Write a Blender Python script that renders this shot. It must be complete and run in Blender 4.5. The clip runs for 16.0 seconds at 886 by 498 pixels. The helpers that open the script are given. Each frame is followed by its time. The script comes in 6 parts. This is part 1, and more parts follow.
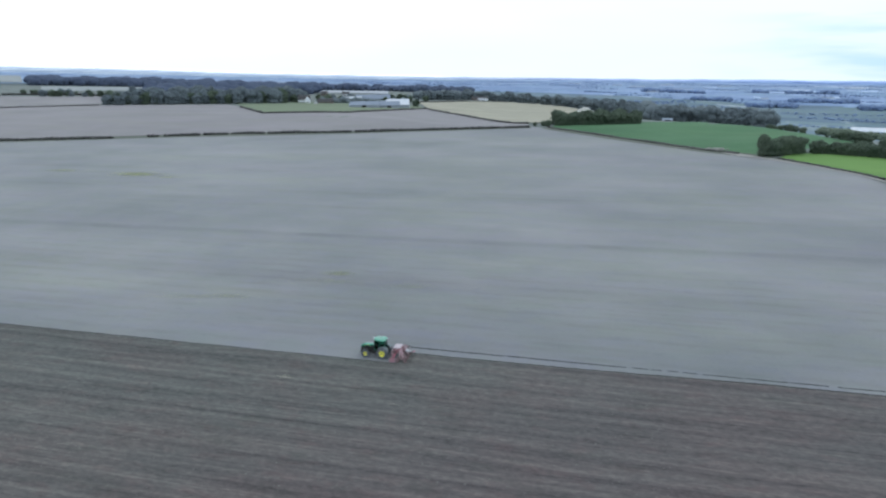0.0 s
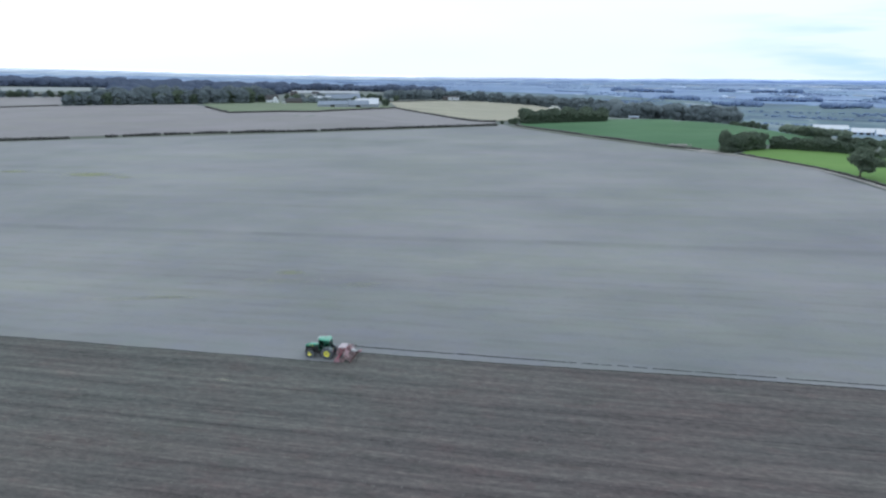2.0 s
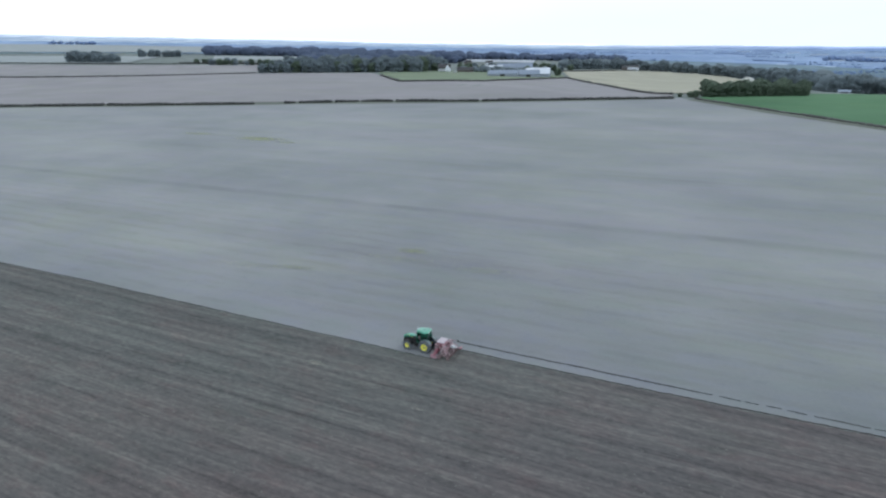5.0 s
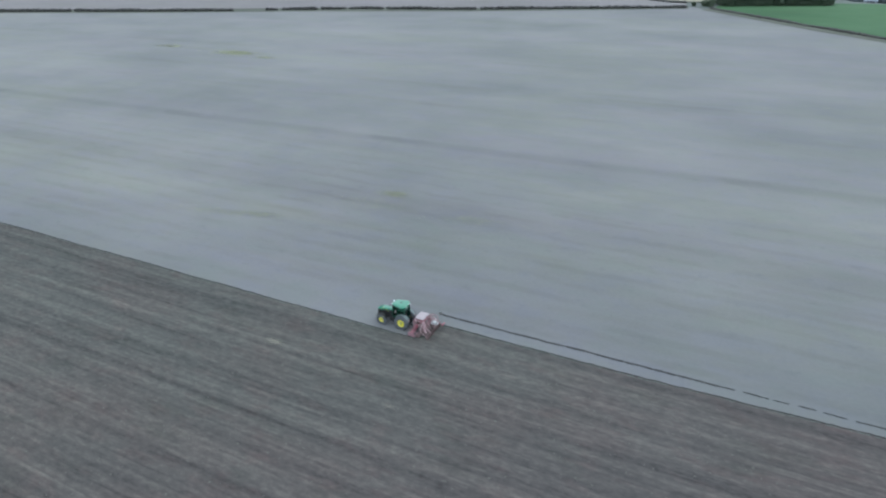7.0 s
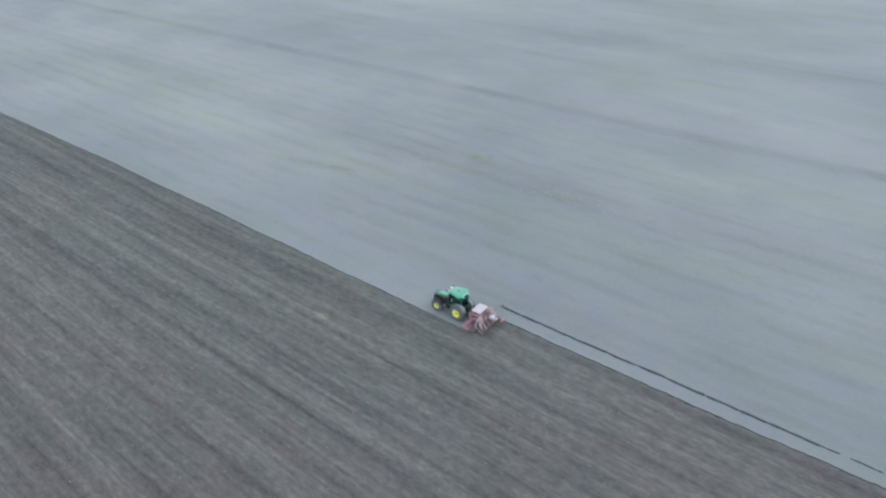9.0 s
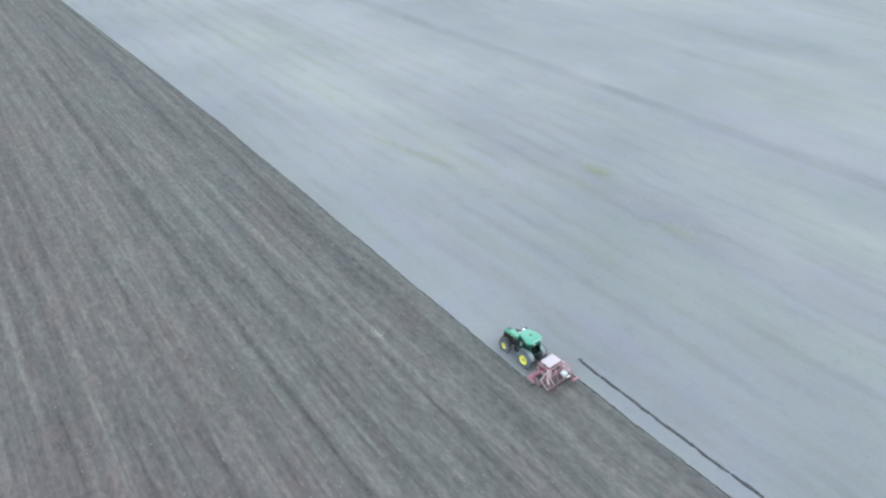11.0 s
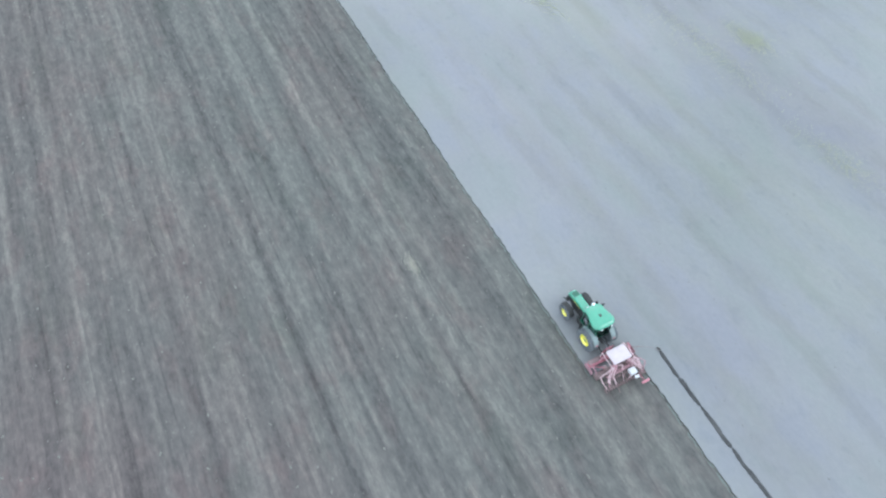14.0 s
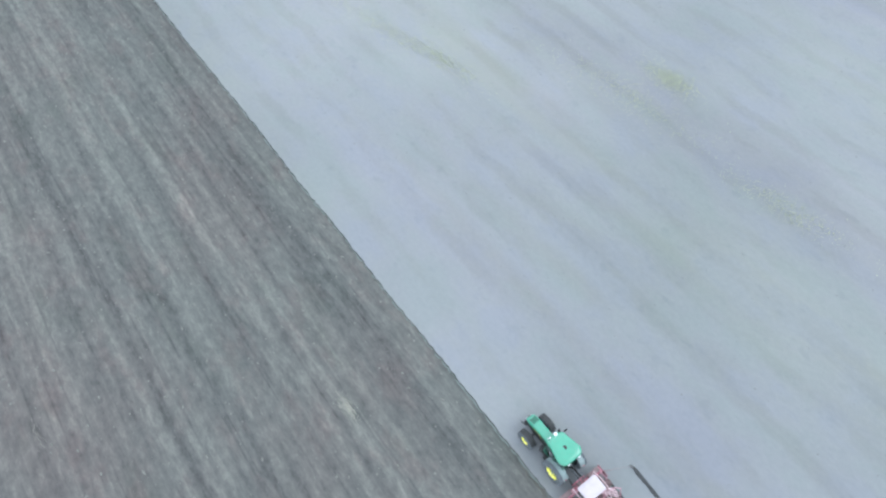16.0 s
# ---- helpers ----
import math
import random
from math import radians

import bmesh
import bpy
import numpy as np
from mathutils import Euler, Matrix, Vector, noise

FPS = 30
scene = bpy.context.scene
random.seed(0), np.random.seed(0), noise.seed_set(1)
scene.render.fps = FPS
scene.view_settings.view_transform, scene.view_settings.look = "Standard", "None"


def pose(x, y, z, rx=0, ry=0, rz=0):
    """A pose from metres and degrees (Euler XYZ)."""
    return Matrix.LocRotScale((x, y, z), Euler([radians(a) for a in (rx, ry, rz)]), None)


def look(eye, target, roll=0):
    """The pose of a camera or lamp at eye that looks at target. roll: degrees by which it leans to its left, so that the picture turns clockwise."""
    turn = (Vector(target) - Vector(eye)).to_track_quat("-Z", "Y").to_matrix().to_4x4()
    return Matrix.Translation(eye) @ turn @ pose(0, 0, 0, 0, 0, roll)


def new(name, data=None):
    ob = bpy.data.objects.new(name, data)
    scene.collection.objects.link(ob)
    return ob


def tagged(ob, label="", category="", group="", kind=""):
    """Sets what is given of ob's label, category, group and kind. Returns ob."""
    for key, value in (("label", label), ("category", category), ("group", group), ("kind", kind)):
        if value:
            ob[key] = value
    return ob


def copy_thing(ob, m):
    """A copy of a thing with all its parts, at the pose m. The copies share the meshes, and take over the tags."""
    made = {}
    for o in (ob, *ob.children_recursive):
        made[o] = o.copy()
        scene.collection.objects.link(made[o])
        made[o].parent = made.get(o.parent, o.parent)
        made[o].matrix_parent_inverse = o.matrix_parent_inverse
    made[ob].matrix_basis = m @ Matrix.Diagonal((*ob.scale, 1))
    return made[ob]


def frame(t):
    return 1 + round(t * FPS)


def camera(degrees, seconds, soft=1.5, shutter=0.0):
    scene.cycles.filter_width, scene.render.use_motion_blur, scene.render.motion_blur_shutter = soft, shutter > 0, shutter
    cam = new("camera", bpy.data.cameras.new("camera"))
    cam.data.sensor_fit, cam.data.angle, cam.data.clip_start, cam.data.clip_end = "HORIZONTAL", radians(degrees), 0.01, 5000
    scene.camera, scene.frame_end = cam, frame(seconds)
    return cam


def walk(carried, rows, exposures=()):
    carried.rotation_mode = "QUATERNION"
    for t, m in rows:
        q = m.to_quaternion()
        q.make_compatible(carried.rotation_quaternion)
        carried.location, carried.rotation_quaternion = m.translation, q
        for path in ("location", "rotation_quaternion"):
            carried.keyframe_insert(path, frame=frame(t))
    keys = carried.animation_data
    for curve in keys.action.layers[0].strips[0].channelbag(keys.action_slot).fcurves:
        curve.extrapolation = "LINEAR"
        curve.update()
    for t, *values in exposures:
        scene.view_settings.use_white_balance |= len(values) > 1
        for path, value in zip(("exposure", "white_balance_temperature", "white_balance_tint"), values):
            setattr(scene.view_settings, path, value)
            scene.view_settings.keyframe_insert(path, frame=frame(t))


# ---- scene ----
# Camera: a drone above an arable field, in metres; the tractor's rear axle stands at the origin and it heads along -x.
cam = camera(70.17, 16.0, soft=2.3)
# seconds, x, y, z, yaw, pitch, roll
PATH = [
    (0.0, 31.264, -87.960, 46.318, 13.332, -16.977, 0.724),
    (0.5, 32.323, -87.183, 45.971, 11.656, -16.983, 0.756),
    (1.0, 33.308, -86.429, 45.649, 11.196, -16.997, 0.767),
    (1.5, 34.342, -85.599, 45.208, 11.051, -16.957, 0.772),
    (2.0, 35.220, -84.673, 44.737, 10.981, -16.980, 0.782),
    (2.5, 36.074, -83.322, 44.204, 11.473, -16.994, 0.834),
    (3.0, 36.705, -81.652, 43.907, 12.202, -17.007, 0.825),
    (3.5, 37.582, -79.363, 43.696, 13.283, -17.042, 0.912),
    (4.0, 38.245, -76.878, 43.717, 16.389, -17.010, 0.973),
    (4.5, 38.517, -74.240, 44.016, 21.591, -16.972, 1.126),
    (5.0, 39.409, -71.499, 43.935, 26.531, -19.289, 1.440),
    (5.2, 39.300, -70.150, 44.080, 27.075, -21.513, 1.459),
    (7.3, 34.079, -55.110, 44.780, 26.433, -28.320, 0.942),
    (7.5, 34.060, -54.174, 44.877, 26.950, -29.436, 0.737),
    (8.0, 33.756, -51.523, 45.011, 28.554, -31.981, 0.529),
    (8.5, 33.397, -48.933, 45.023, 30.607, -31.901, 0.418),
    (9.0, 33.061, -46.192, 45.170, 37.333, -32.569, 0.527),
    (9.5, 32.490, -43.325, 45.112, 45.430, -32.964, 0.522),
    (10.0, 32.087, -40.576, 45.088, 48.266, -33.630, 0.627),
    (10.2, 32.170, -39.625, 45.094, 48.885, -33.673, 0.615),
    (12.5, 20.639, -26.684, 44.247, 60.536, -44.962, -0.355),
    (13.0, 18.446, -24.773, 44.569, 61.816, -52.969, -0.547),
    (13.5, 16.195, -22.806, 44.619, 63.312, -55.624, -0.722),
    (14.0, 13.956, -21.052, 44.841, 63.202, -55.870, -0.761),
    (14.5, 11.768, -19.387, 44.938, 63.106, -56.208, -0.759),
    (15.0, 9.585, -17.650, 45.123, 63.215, -56.153, -0.558),
    (15.5, 7.310, -15.970, 45.218, 56.755, -55.987, -0.239),
    (16.0, 4.910, -14.249, 45.279, 53.495, -55.648, -0.206),
]
EXPOSURES = [(0.0, 0.0, 5740, 5), (4.5, -0.03, 5740, 5), (7.5, 0.18, 5740, 4), (9.0, 0.38, 5740, 4), (10.0, 0.66, 5740, 4), (12.5, 0.86, 5680, 4), (14.0, 0.94, 5650, 4), (16.0, 0.98, 5650, 4)]
walk(cam, [(t, pose(x, y, z, 90 + pitch, roll, yaw)) for t, x, y, z, yaw, pitch, roll in PATH], EXPOSURES)

# ---- sky and sun: an overcast day ----
world = bpy.data.worlds.new("sky")
scene.world = world
world.use_nodes = True
wn, wl = world.node_tree.nodes, world.node_tree.links
wn.clear()
sky = wn.new("ShaderNodeTexSky")
sky.sky_type = "NISHITA"
sky.sun_disc = False
sky.sun_elevation, sky.sun_rotation = radians(42), radians(-60)
sky.air_density, sky.dust_density, sky.ozone_density = 1.0, 2.0, 1.0
cloud = wn.new("ShaderNodeTexNoise")
cloud.inputs["Scale"].default_value, cloud.inputs["Detail"].default_value = 2.2, 4.0
wcoord, wmap = wn.new("ShaderNodeTexCoord"), wn.new("ShaderNodeMapping")
wmap.inputs["Scale"].default_value = (1, 1, 5)
wl.new(wcoord.outputs["Generated"], wmap.inputs["Vector"])
wl.new(wmap.outputs["Vector"], cloud.inputs["Vector"])
cramp = wn.new("ShaderNodeValToRGB")
cramp.color_ramp.elements[0].position, cramp.color_ramp.elements[0].color = 0.35, (12.0, 12.35, 12.6, 1)
cramp.color_ramp.elements[1].position, cramp.color_ramp.elements[1].color = 0.6, (12.6, 12.7, 12.8, 1)
wl.new(cloud.outputs["Fac"], cramp.inputs["Fac"])
wmix = wn.new("ShaderNodeMix")
wmix.data_type = "RGBA"
wmix.inputs["Factor"].default_value = 0.82
wl.new(sky.outputs["Color"], wmix.inputs["A"])
# thinner cloud lets a pale cyan sky show low in the north-east
gap = wn.new("ShaderNodeVectorMath")
gap.operation = "DISTANCE"
gap_map = wn.new("ShaderNodeMapping")
gap_map.inputs["Scale"].default_value = (1, 1, 3.2)
wl.new(wcoord.outputs["Generated"], gap_map.inputs["Vector"])
wl.new(gap_map.outputs["Vector"], gap.inputs[0])
gap.inputs[1].default_value = (0.47, 0.88, 0.0)
thin_cloud, thin_amount = wn.new("ShaderNodeMapRange"), wn.new("ShaderNodeMath")
thin_cloud.interpolation_type = "SMOOTHSTEP"
for key, v in (("From Min", 0.40), ("From Max", 0.10), ("To Min", 0.0), ("To Max", 1.0)):
    thin_cloud.inputs[key].default_value = v
wl.new(gap.outputs["Value"], thin_cloud.inputs["Value"])
veil = wn.new("ShaderNodeTexNoise")
veil.inputs["Scale"].default_value, veil.inputs["Detail"].default_value = 5.0, 3.0
veil_map = wn.new("ShaderNodeMapping")
veil_map.inputs["Scale"].default_value = (1, 1, 7)
wl.new(wcoord.outputs["Generated"], veil_map.inputs["Vector"])
wl.new(veil_map.outputs["Vector"], veil.inputs["Vector"])
veil_edge = wn.new("ShaderNodeMapRange")
for key, v in (("From Min", 0.36), ("From Max", 0.52), ("To Min", 1.0), ("To Max", 0.25)):
    veil_edge.inputs[key].default_value = v
wl.new(veil.outputs["Fac"], veil_edge.inputs["Value"])
thin_amount.operation = "MULTIPLY"
wl.new(thin_cloud.outputs["Result"], thin_amount.inputs[0])
wl.new(veil_edge.outputs["Result"], thin_amount.inputs[1])
cmix = wn.new("ShaderNodeMix")
cmix.data_type = "RGBA"
wl.new(thin_amount.outputs[0], cmix.inputs["Factor"])
wl.new(cramp.outputs["Color"], cmix.inputs["A"])
cmix.inputs["B"].default_value = (7.9, 10.0, 10.7, 1)
wl.new(cmix.outputs["Result"], wmix.inputs["B"])
back = wn.new("ShaderNodeBackground")
back.inputs["Strength"].default_value = 0.1
wl.new(wmix.outputs["Result"], back.inputs["Color"])
wout = wn.new("ShaderNodeOutputWorld")
wl.new(back.outputs["Background"], wout.inputs["Surface"])

sun_data = bpy.data.lights.new("sun", "SUN")
sun_data.energy, sun_data.angle, sun_data.color = 0.5, radians(40), (1.0, 0.97, 0.93)
sun = new("sun", sun_data)
sun.matrix_world = look((60, 80, 90), (0, 0, 0))


# ---- materials ----
def material(name, rough=0.8, metallic=0.0, specular=0.3):
    m = bpy.data.materials.new(name)
    m.use_nodes = True
    n, l = m.node_tree.nodes, m.node_tree.links
    p = n["Principled BSDF"]
    p.inputs["Roughness"].default_value = rough
    p.inputs["Metallic"].default_value = metallic
    p.inputs["Specular IOR Level"].default_value = specular
    return m, n, l, p


def noise_node(n, l, scale, size=1.0, detail=4.0, rough=0.55, turn=0.0, seed=0.0):
    """Noise over the object's own metres, stretched by scale (cycles per metre along x, y, z)."""
    c, mp, t = n.new("ShaderNodeTexCoord"), n.new("ShaderNodeMapping"), n.new("ShaderNodeTexNoise")
    mp.inputs["Scale"].default_value = scale
    mp.inputs["Rotation"].default_value = (0, 0, radians(turn))
    mp.inputs["Location"].default_value = (seed, seed * 1.7, 0)
    t.inputs["Scale"].default_value, t.inputs["Detail"].default_value, t.inputs["Roughness"].default_value = size, detail, rough
    l.new(c.outputs["Object"], mp.inputs["Vector"])
    l.new(mp.outputs["Vector"], t.inputs["Vector"])
    return t.outputs["Fac"]


def ramp(n, l, fac, stops):
    r = n.new("ShaderNodeValToRGB")
    while len(r.color_ramp.elements) < len(stops):
        r.color_ramp.elements.new(0.5)
    for e, (pos, col) in zip(r.color_ramp.elements, stops):
        e.position, e.color = pos, (*col, 1)
    l.new(fac, r.inputs["Fac"])
    return r.outputs["Color"]


def mixed(n, l, kind, fac, a, b):
    m = n.new("ShaderNodeMix")
    m.data_type, m.blend_type = "RGBA", kind
    if isinstance(fac, float):
        m.inputs["Factor"].default_value = fac
    else:
        l.new(fac, m.inputs["Factor"])
    for key, v in (("A", a), ("B", b)):
        if isinstance(v, tuple):
            m.inputs[key].default_value = (*v, 1)
        else:
            l.new(v, m.inputs[key])
    return m.outputs["Result"]


def maths(n, l, kind, a, b):
    m = n.new("ShaderNodeMath")
    m.operation = kind
    for i, v in enumerate((a, b)):
        if isinstance(v, (int, float)):
            m.inputs[i].default_value = v
        else:
            l.new(v, m.inputs[i])
    return m.outputs[0]


def bumped(n, l, p, height, strength, distance):
    b = n.new("ShaderNodeBump")
    b.inputs["Strength"].default_value, b.inputs["Distance"].default_value = strength, distance
    l.new(height, b.inputs["Height"])
    l.new(b.outputs["Normal"], p.inputs["Normal"])


def grained(name, dark, light, size=6.0, rough=0.6, metallic=0.0, bump=0.2, depth=0.01, broad=0.6, specular=0.3, per_object=0.0, low=0.3, high=0.7):
    """A surface that varies at two scales, with fine relief."""
    m, n, l, p = material(name, rough, metallic, specular)
    fine = noise_node(n, l, (1, 1, 1), size, 6)
    wide = noise_node(n, l, (1, 1, 1), size * 0.13 * broad, 3, seed=7)
    f = maths(n, l, "ADD", maths(n, l, "MULTIPLY", fine, 0.5), maths(n, l, "MULTIPLY", wide, 0.5))
    if per_object:
        info = n.new("ShaderNodeObjectInfo")
        f = maths(n, l, "ADD", f, maths(n, l, "MULTIPLY", maths(n, l, "SUBTRACT", info.outputs["Random"], 0.5), per_object))
    col = ramp(n, l, f, [(low, dark), (high, light)])
    l.new(col, p.inputs["Base Color"])
    if bump:
        bumped(n, l, p, fine, bump, depth)
    return m


def spot_xyz(n, l):
    c, q = n.new("ShaderNodeTexCoord"), n.new("ShaderNodeSeparateXYZ")
    l.new(c.outputs["Object"], q.inputs["Vector"])
    return q.outputs["X"], q.outputs["Y"]


def ranged(n, l, value, a, b, to_a=0.0, to_b=1.0):
    r = n.new("ShaderNodeMapRange")
    r.interpolation_type = "SMOOTHSTEP"
    for key, v in (("From Min", a), ("From Max", b), ("To Min", to_a), ("To Max", to_b)):
        r.inputs[key].default_value = v
    l.new(value, r.inputs["Value"])
    return r.outputs["Result"]


def soil_material():
    """Freshly drilled soil: long drill rows in four-metre passes, paler crumbled streaks, some redder ground."""
    m, n, l, p = material("drilled_soil", 0.95, 0, 0.15)
    x, y = spot_xyz(n, l)
    band = noise_node(n, l, (0.004, 0.21, 1), 1.0, 2, 0.5)
    rows = noise_node(n, l, (0.007, 0.60, 1), 1.0, 2, 0.6, seed=3)
    fine = noise_node(n, l, (0.035, 1.9, 1), 1.0, 2, 0.6, seed=9)
    wisps = noise_node(n, l, (0.22, 1.1, 1), 1.0, 4, 0.65, seed=15)
    clod = noise_node(n, l, (0.8, 1.3, 1), 1.0, 4, 0.7, seed=5)
    broad = noise_node(n, l, (0.022, 0.30, 1), 1.0, 3, 0.6, seed=19)
    crumb = noise_node(n, l, (1.0, 2.3, 1), 1.0, 4, 0.75, seed=41)
    f = maths(n, l, "ADD", maths(n, l, "MULTIPLY", band, 0.12), maths(n, l, "MULTIPLY", rows, 0.18))
    f = maths(n, l, "ADD", f, maths(n, l, "MULTIPLY", fine, 0.09))
    f = maths(n, l, "ADD", f, maths(n, l, "MULTIPLY", wisps, 0.23))
    f = maths(n, l, "ADD", f, maths(n, l, "MULTIPLY", clod, 0.18))
    f = maths(n, l, "ADD", f, maths(n, l, "MULTIPLY", crumb, 0.30))
    f = maths(n, l, "ADD", f, maths(n, l, "MULTIPLY", broad, 0.16))
    # thin dark slots that the coulters left open, broken by crumbled soil
    slot = maths(n, l, "MULTIPLY", ranged(n, l, fine, 0.44, 0.36), ranged(n, l, wisps, 0.40, 0.54))
    f = maths(n, l, "SUBTRACT", f, maths(n, l, "MULTIPLY", slot, 0.045))
    f = maths(n, l, "SUBTRACT", f, 0.129)
    # wheel marks of each pass
    bent = maths(n, l, "ADD", maths(n, l, "MULTIPLY", y, 2 * math.pi / 3.96), maths(n, l, "MULTIPLY", band, 2.0))
    f = maths(n, l, "ADD", f, maths(n, l, "MULTIPLY", maths(n, l, "SINE", bent, 0.0), 0.010))
    f = maths(n, l, "ADD", f, maths(n, l, "MULTIPLY", maths(n, l, "SINE", maths(n, l, "MULTIPLY", bent, 2.0), 0.0), 0.016))
    col = ramp(n, l, f, [(0.355, (0.048, 0.049, 0.0485)), (0.445, (0.082, 0.084, 0.081)), (0.525, (0.110, 0.112, 0.105)), (0.595, (0.147, 0.149, 0.136)), (0.69, (0.20, 0.201, 0.18))])
    red = ramp(n, l, noise_node(n, l, (0.05, 0.11, 1), 1.0, 4, 0.6, seed=12), [(0.44, (0, 0, 0)), (0.62, (1, 1, 1))])
    col = mixed(n, l, "MULTIPLY", red, col, (1.04, 0.98, 0.982))
    spots = ramp(n, l, noise_node(n, l, (0.20, 0.42, 1), 1.0, 4, 0.65, seed=27), [(0.52, (0, 0, 0)), (0.66, (1, 1, 1))])
    col = mixed(n, l, "MULTIPLY", spots, col, (1.045, 0.972, 0.975))
    damp = ramp(n, l, noise_node(n, l, (0.11, 0.30, 1), 1.0, 3, 0.6, seed=57), [(0.54, (0, 0, 0)), (0.68, (1, 1, 1))])
    col = mixed(n, l, "MULTIPLY", damp, col, (0.87, 0.895, 0.88))
    # redder and slightly darker farther from the edge, and again towards +x
    older = ranged(n, l, maths(n, l, "ADD", y, maths(n, l, "MULTIPLY", band, 10.0)), -5.0, -32.0)
    col = mixed(n, l, "MULTIPLY", older, col, (1.0, 0.945, 0.952))
    aside = maths(n, l, "SUBTRACT", x, maths(n, l, "MULTIPLY", y, 0.8))
    redder = ranged(n, l, maths(n, l, "ADD", aside, maths(n, l, "MULTIPLY", band, 20.0)), 12.0, 50.0)
    col = mixed(n, l, "MULTIPLY", redder, col, (0.955, 0.89, 0.92))
    l.new(col, p.inputs["Base Color"])
    bumped(n, l, p, maths(n, l, "ADD", maths(n, l, "MULTIPLY", fine, 0.8), maths(n, l, "MULTIPLY", clod, 0.8)), 0.6, 0.10)
    return m


def stubble_material(name, pale, dark, green, turn=0.0, seed=0.0, green_at=0.56, cross=0.0, tracks=(), tint=0.6, sheen=0.0, rowed=0.0):
    """Weathered cereal stubble in long passes, with faint green regrowth; cross: the turn of the combine's older lines;
    tracks: (y, slope, half width, depth) of old wheel lines that run along x; rowed: depth of the thin regrowth in rows."""
    m, n, l, p = material(name, 0.95, 0, 0.12)
    x, y = spot_xyz(n, l)
    band = noise_node(n, l, (0.010, 0.018, 1), 1.0, 2, 0.5, turn, seed)
    rows = noise_node(n, l, (0.10, 0.40, 1), 1.0, 4, 0.6, turn, seed + 3)
    lines = noise_node(n, l, (0.03, 0.15, 1), 1.0, 1.5, 0.5, turn + cross, seed + 14)
    patch = noise_node(n, l, (0.045, 0.05, 1), 1.0, 4, 0.6, turn + cross, seed + 8)
    grain = noise_node(n, l, (1.3, 1.9, 1), 1.3, 5, 0.75, turn, seed + 5)
    f = maths(n, l, "ADD", maths(n, l, "MULTIPLY", band, 0.46), maths(n, l, "MULTIPLY", rows, 0.04))
    f = maths(n, l, "ADD", f, maths(n, l, "MULTIPLY", lines, 0.04))
    f = maths(n, l, "ADD", f, maths(n, l, "MULTIPLY", patch, 0.20))
    f = maths(n, l, "ADD", f, maths(n, l, "MULTIPLY", grain, 0.15))
    f = maths(n, l, "ADD", f, 0.05)
    comb = None
    if rowed:
        sway = maths(n, l, "MULTIPLY", maths(n, l, "SUBTRACT", noise_node(n, l, (0.10, 0.02, 1), 1.0, 3, 0.6, 0, seed + 60), 0.5), 3.2)
        comb = maths(n, l, "SINE", maths(n, l, "MULTIPLY", maths(n, l, "ADD", y, sway), 2 * math.pi / 4.3), 0.0)
        thin = ranged(n, l, noise_node(n, l, (0.07, 0.16, 1), 1.0, 4, 0.7, 0, seed + 63), 0.40, 0.60)
        comb = maths(n, l, "MULTIPLY", maths(n, l, "MULTIPLY", ranged(n, l, comb, 0.15, 0.95), thin), ranged(n, l, y, 70.0, 36.0, 0.2, 1.0))
        f = maths(n, l, "SUBTRACT", f, maths(n, l, "MULTIPLY", comb, rowed))
    wob = maths(n, l, "MULTIPLY", maths(n, l, "SUBTRACT", noise_node(n, l, (0.05, 0.002, 1), 1.0, 2, 0.5, 0, seed + 33), 0.5), 1.6)
    worn = ranged(n, l, noise_node(n, l, (0.035, 0.06, 1), 1.0, 4, 0.65, 0, seed + 36), 0.44, 0.64, 0.0, 1.0)
    wear = None
    for c, slope, half, depth in tracks:
        off = maths(n, l, "SUBTRACT", maths(n, l, "ADD", y, wob), maths(n, l, "ADD", maths(n, l, "MULTIPLY", x, slope), c))
        hit = maths(n, l, "MULTIPLY", ranged(n, l, maths(n, l, "ABSOLUTE", off, 0.0), half, half * 0.15), worn if depth < 0.05 else maths(n, l, "MAXIMUM", worn, 0.5))
        f = maths(n, l, "SUBTRACT", f, maths(n, l, "MULTIPLY", hit, depth))
        if depth < 0:
            continue
        wear = hit if wear is None else maths(n, l, "MAXIMUM", wear, hit)
    col = ramp(n, l, f, [(0.375, dark), (0.485, tuple((a + b) / 2 for a, b in zip(dark, pale))), (0.60, pale), (0.68, tuple(a * 1.08 for a in pale))])
    hue = ramp(n, l, noise_node(n, l, (0.014, 0.034, 1), 1.0, 3, 0.6, turn, seed + 40), [(0.36, (1.03, 1.0, 1.035)), (0.5, (1, 1, 1)), (0.64, (1.005, 1.015, 0.955))])
    col = mixed(n, l, "MULTIPLY", tint, col, hue)
    if wear is not None:
        # the stubble is slightly darker and bluer towards the seedbed
        col = mixed(n, l, "MULTIPLY", ranged(n, l, y, 20.0, 3.0), col, (0.945, 0.95, 0.965))
        col = mixed(n, l, "MULTIPLY", wear, col, (0.98, 0.968, 0.94))
    if comb is not None:
        # short darker flecks of trodden straw, and bluish and greenish mottles
        fleck = ranged(n, l, noise_node(n, l, (0.45, 0.60, 1), 1.0, 3, 0.6, turn + cross, seed + 71), 0.58, 0.70)
        col = mixed(n, l, "MULTIPLY", fleck, col, (0.93, 0.94, 0.95))
        mottle = ramp(n, l, noise_node(n, l, (0.14, 0.22, 1), 1.0, 3, 0.6, turn, seed + 75), [(0.38, (0.985, 0.99, 1.035)), (0.5, (1, 1, 1)), (0.62, (0.985, 1.012, 0.99))])
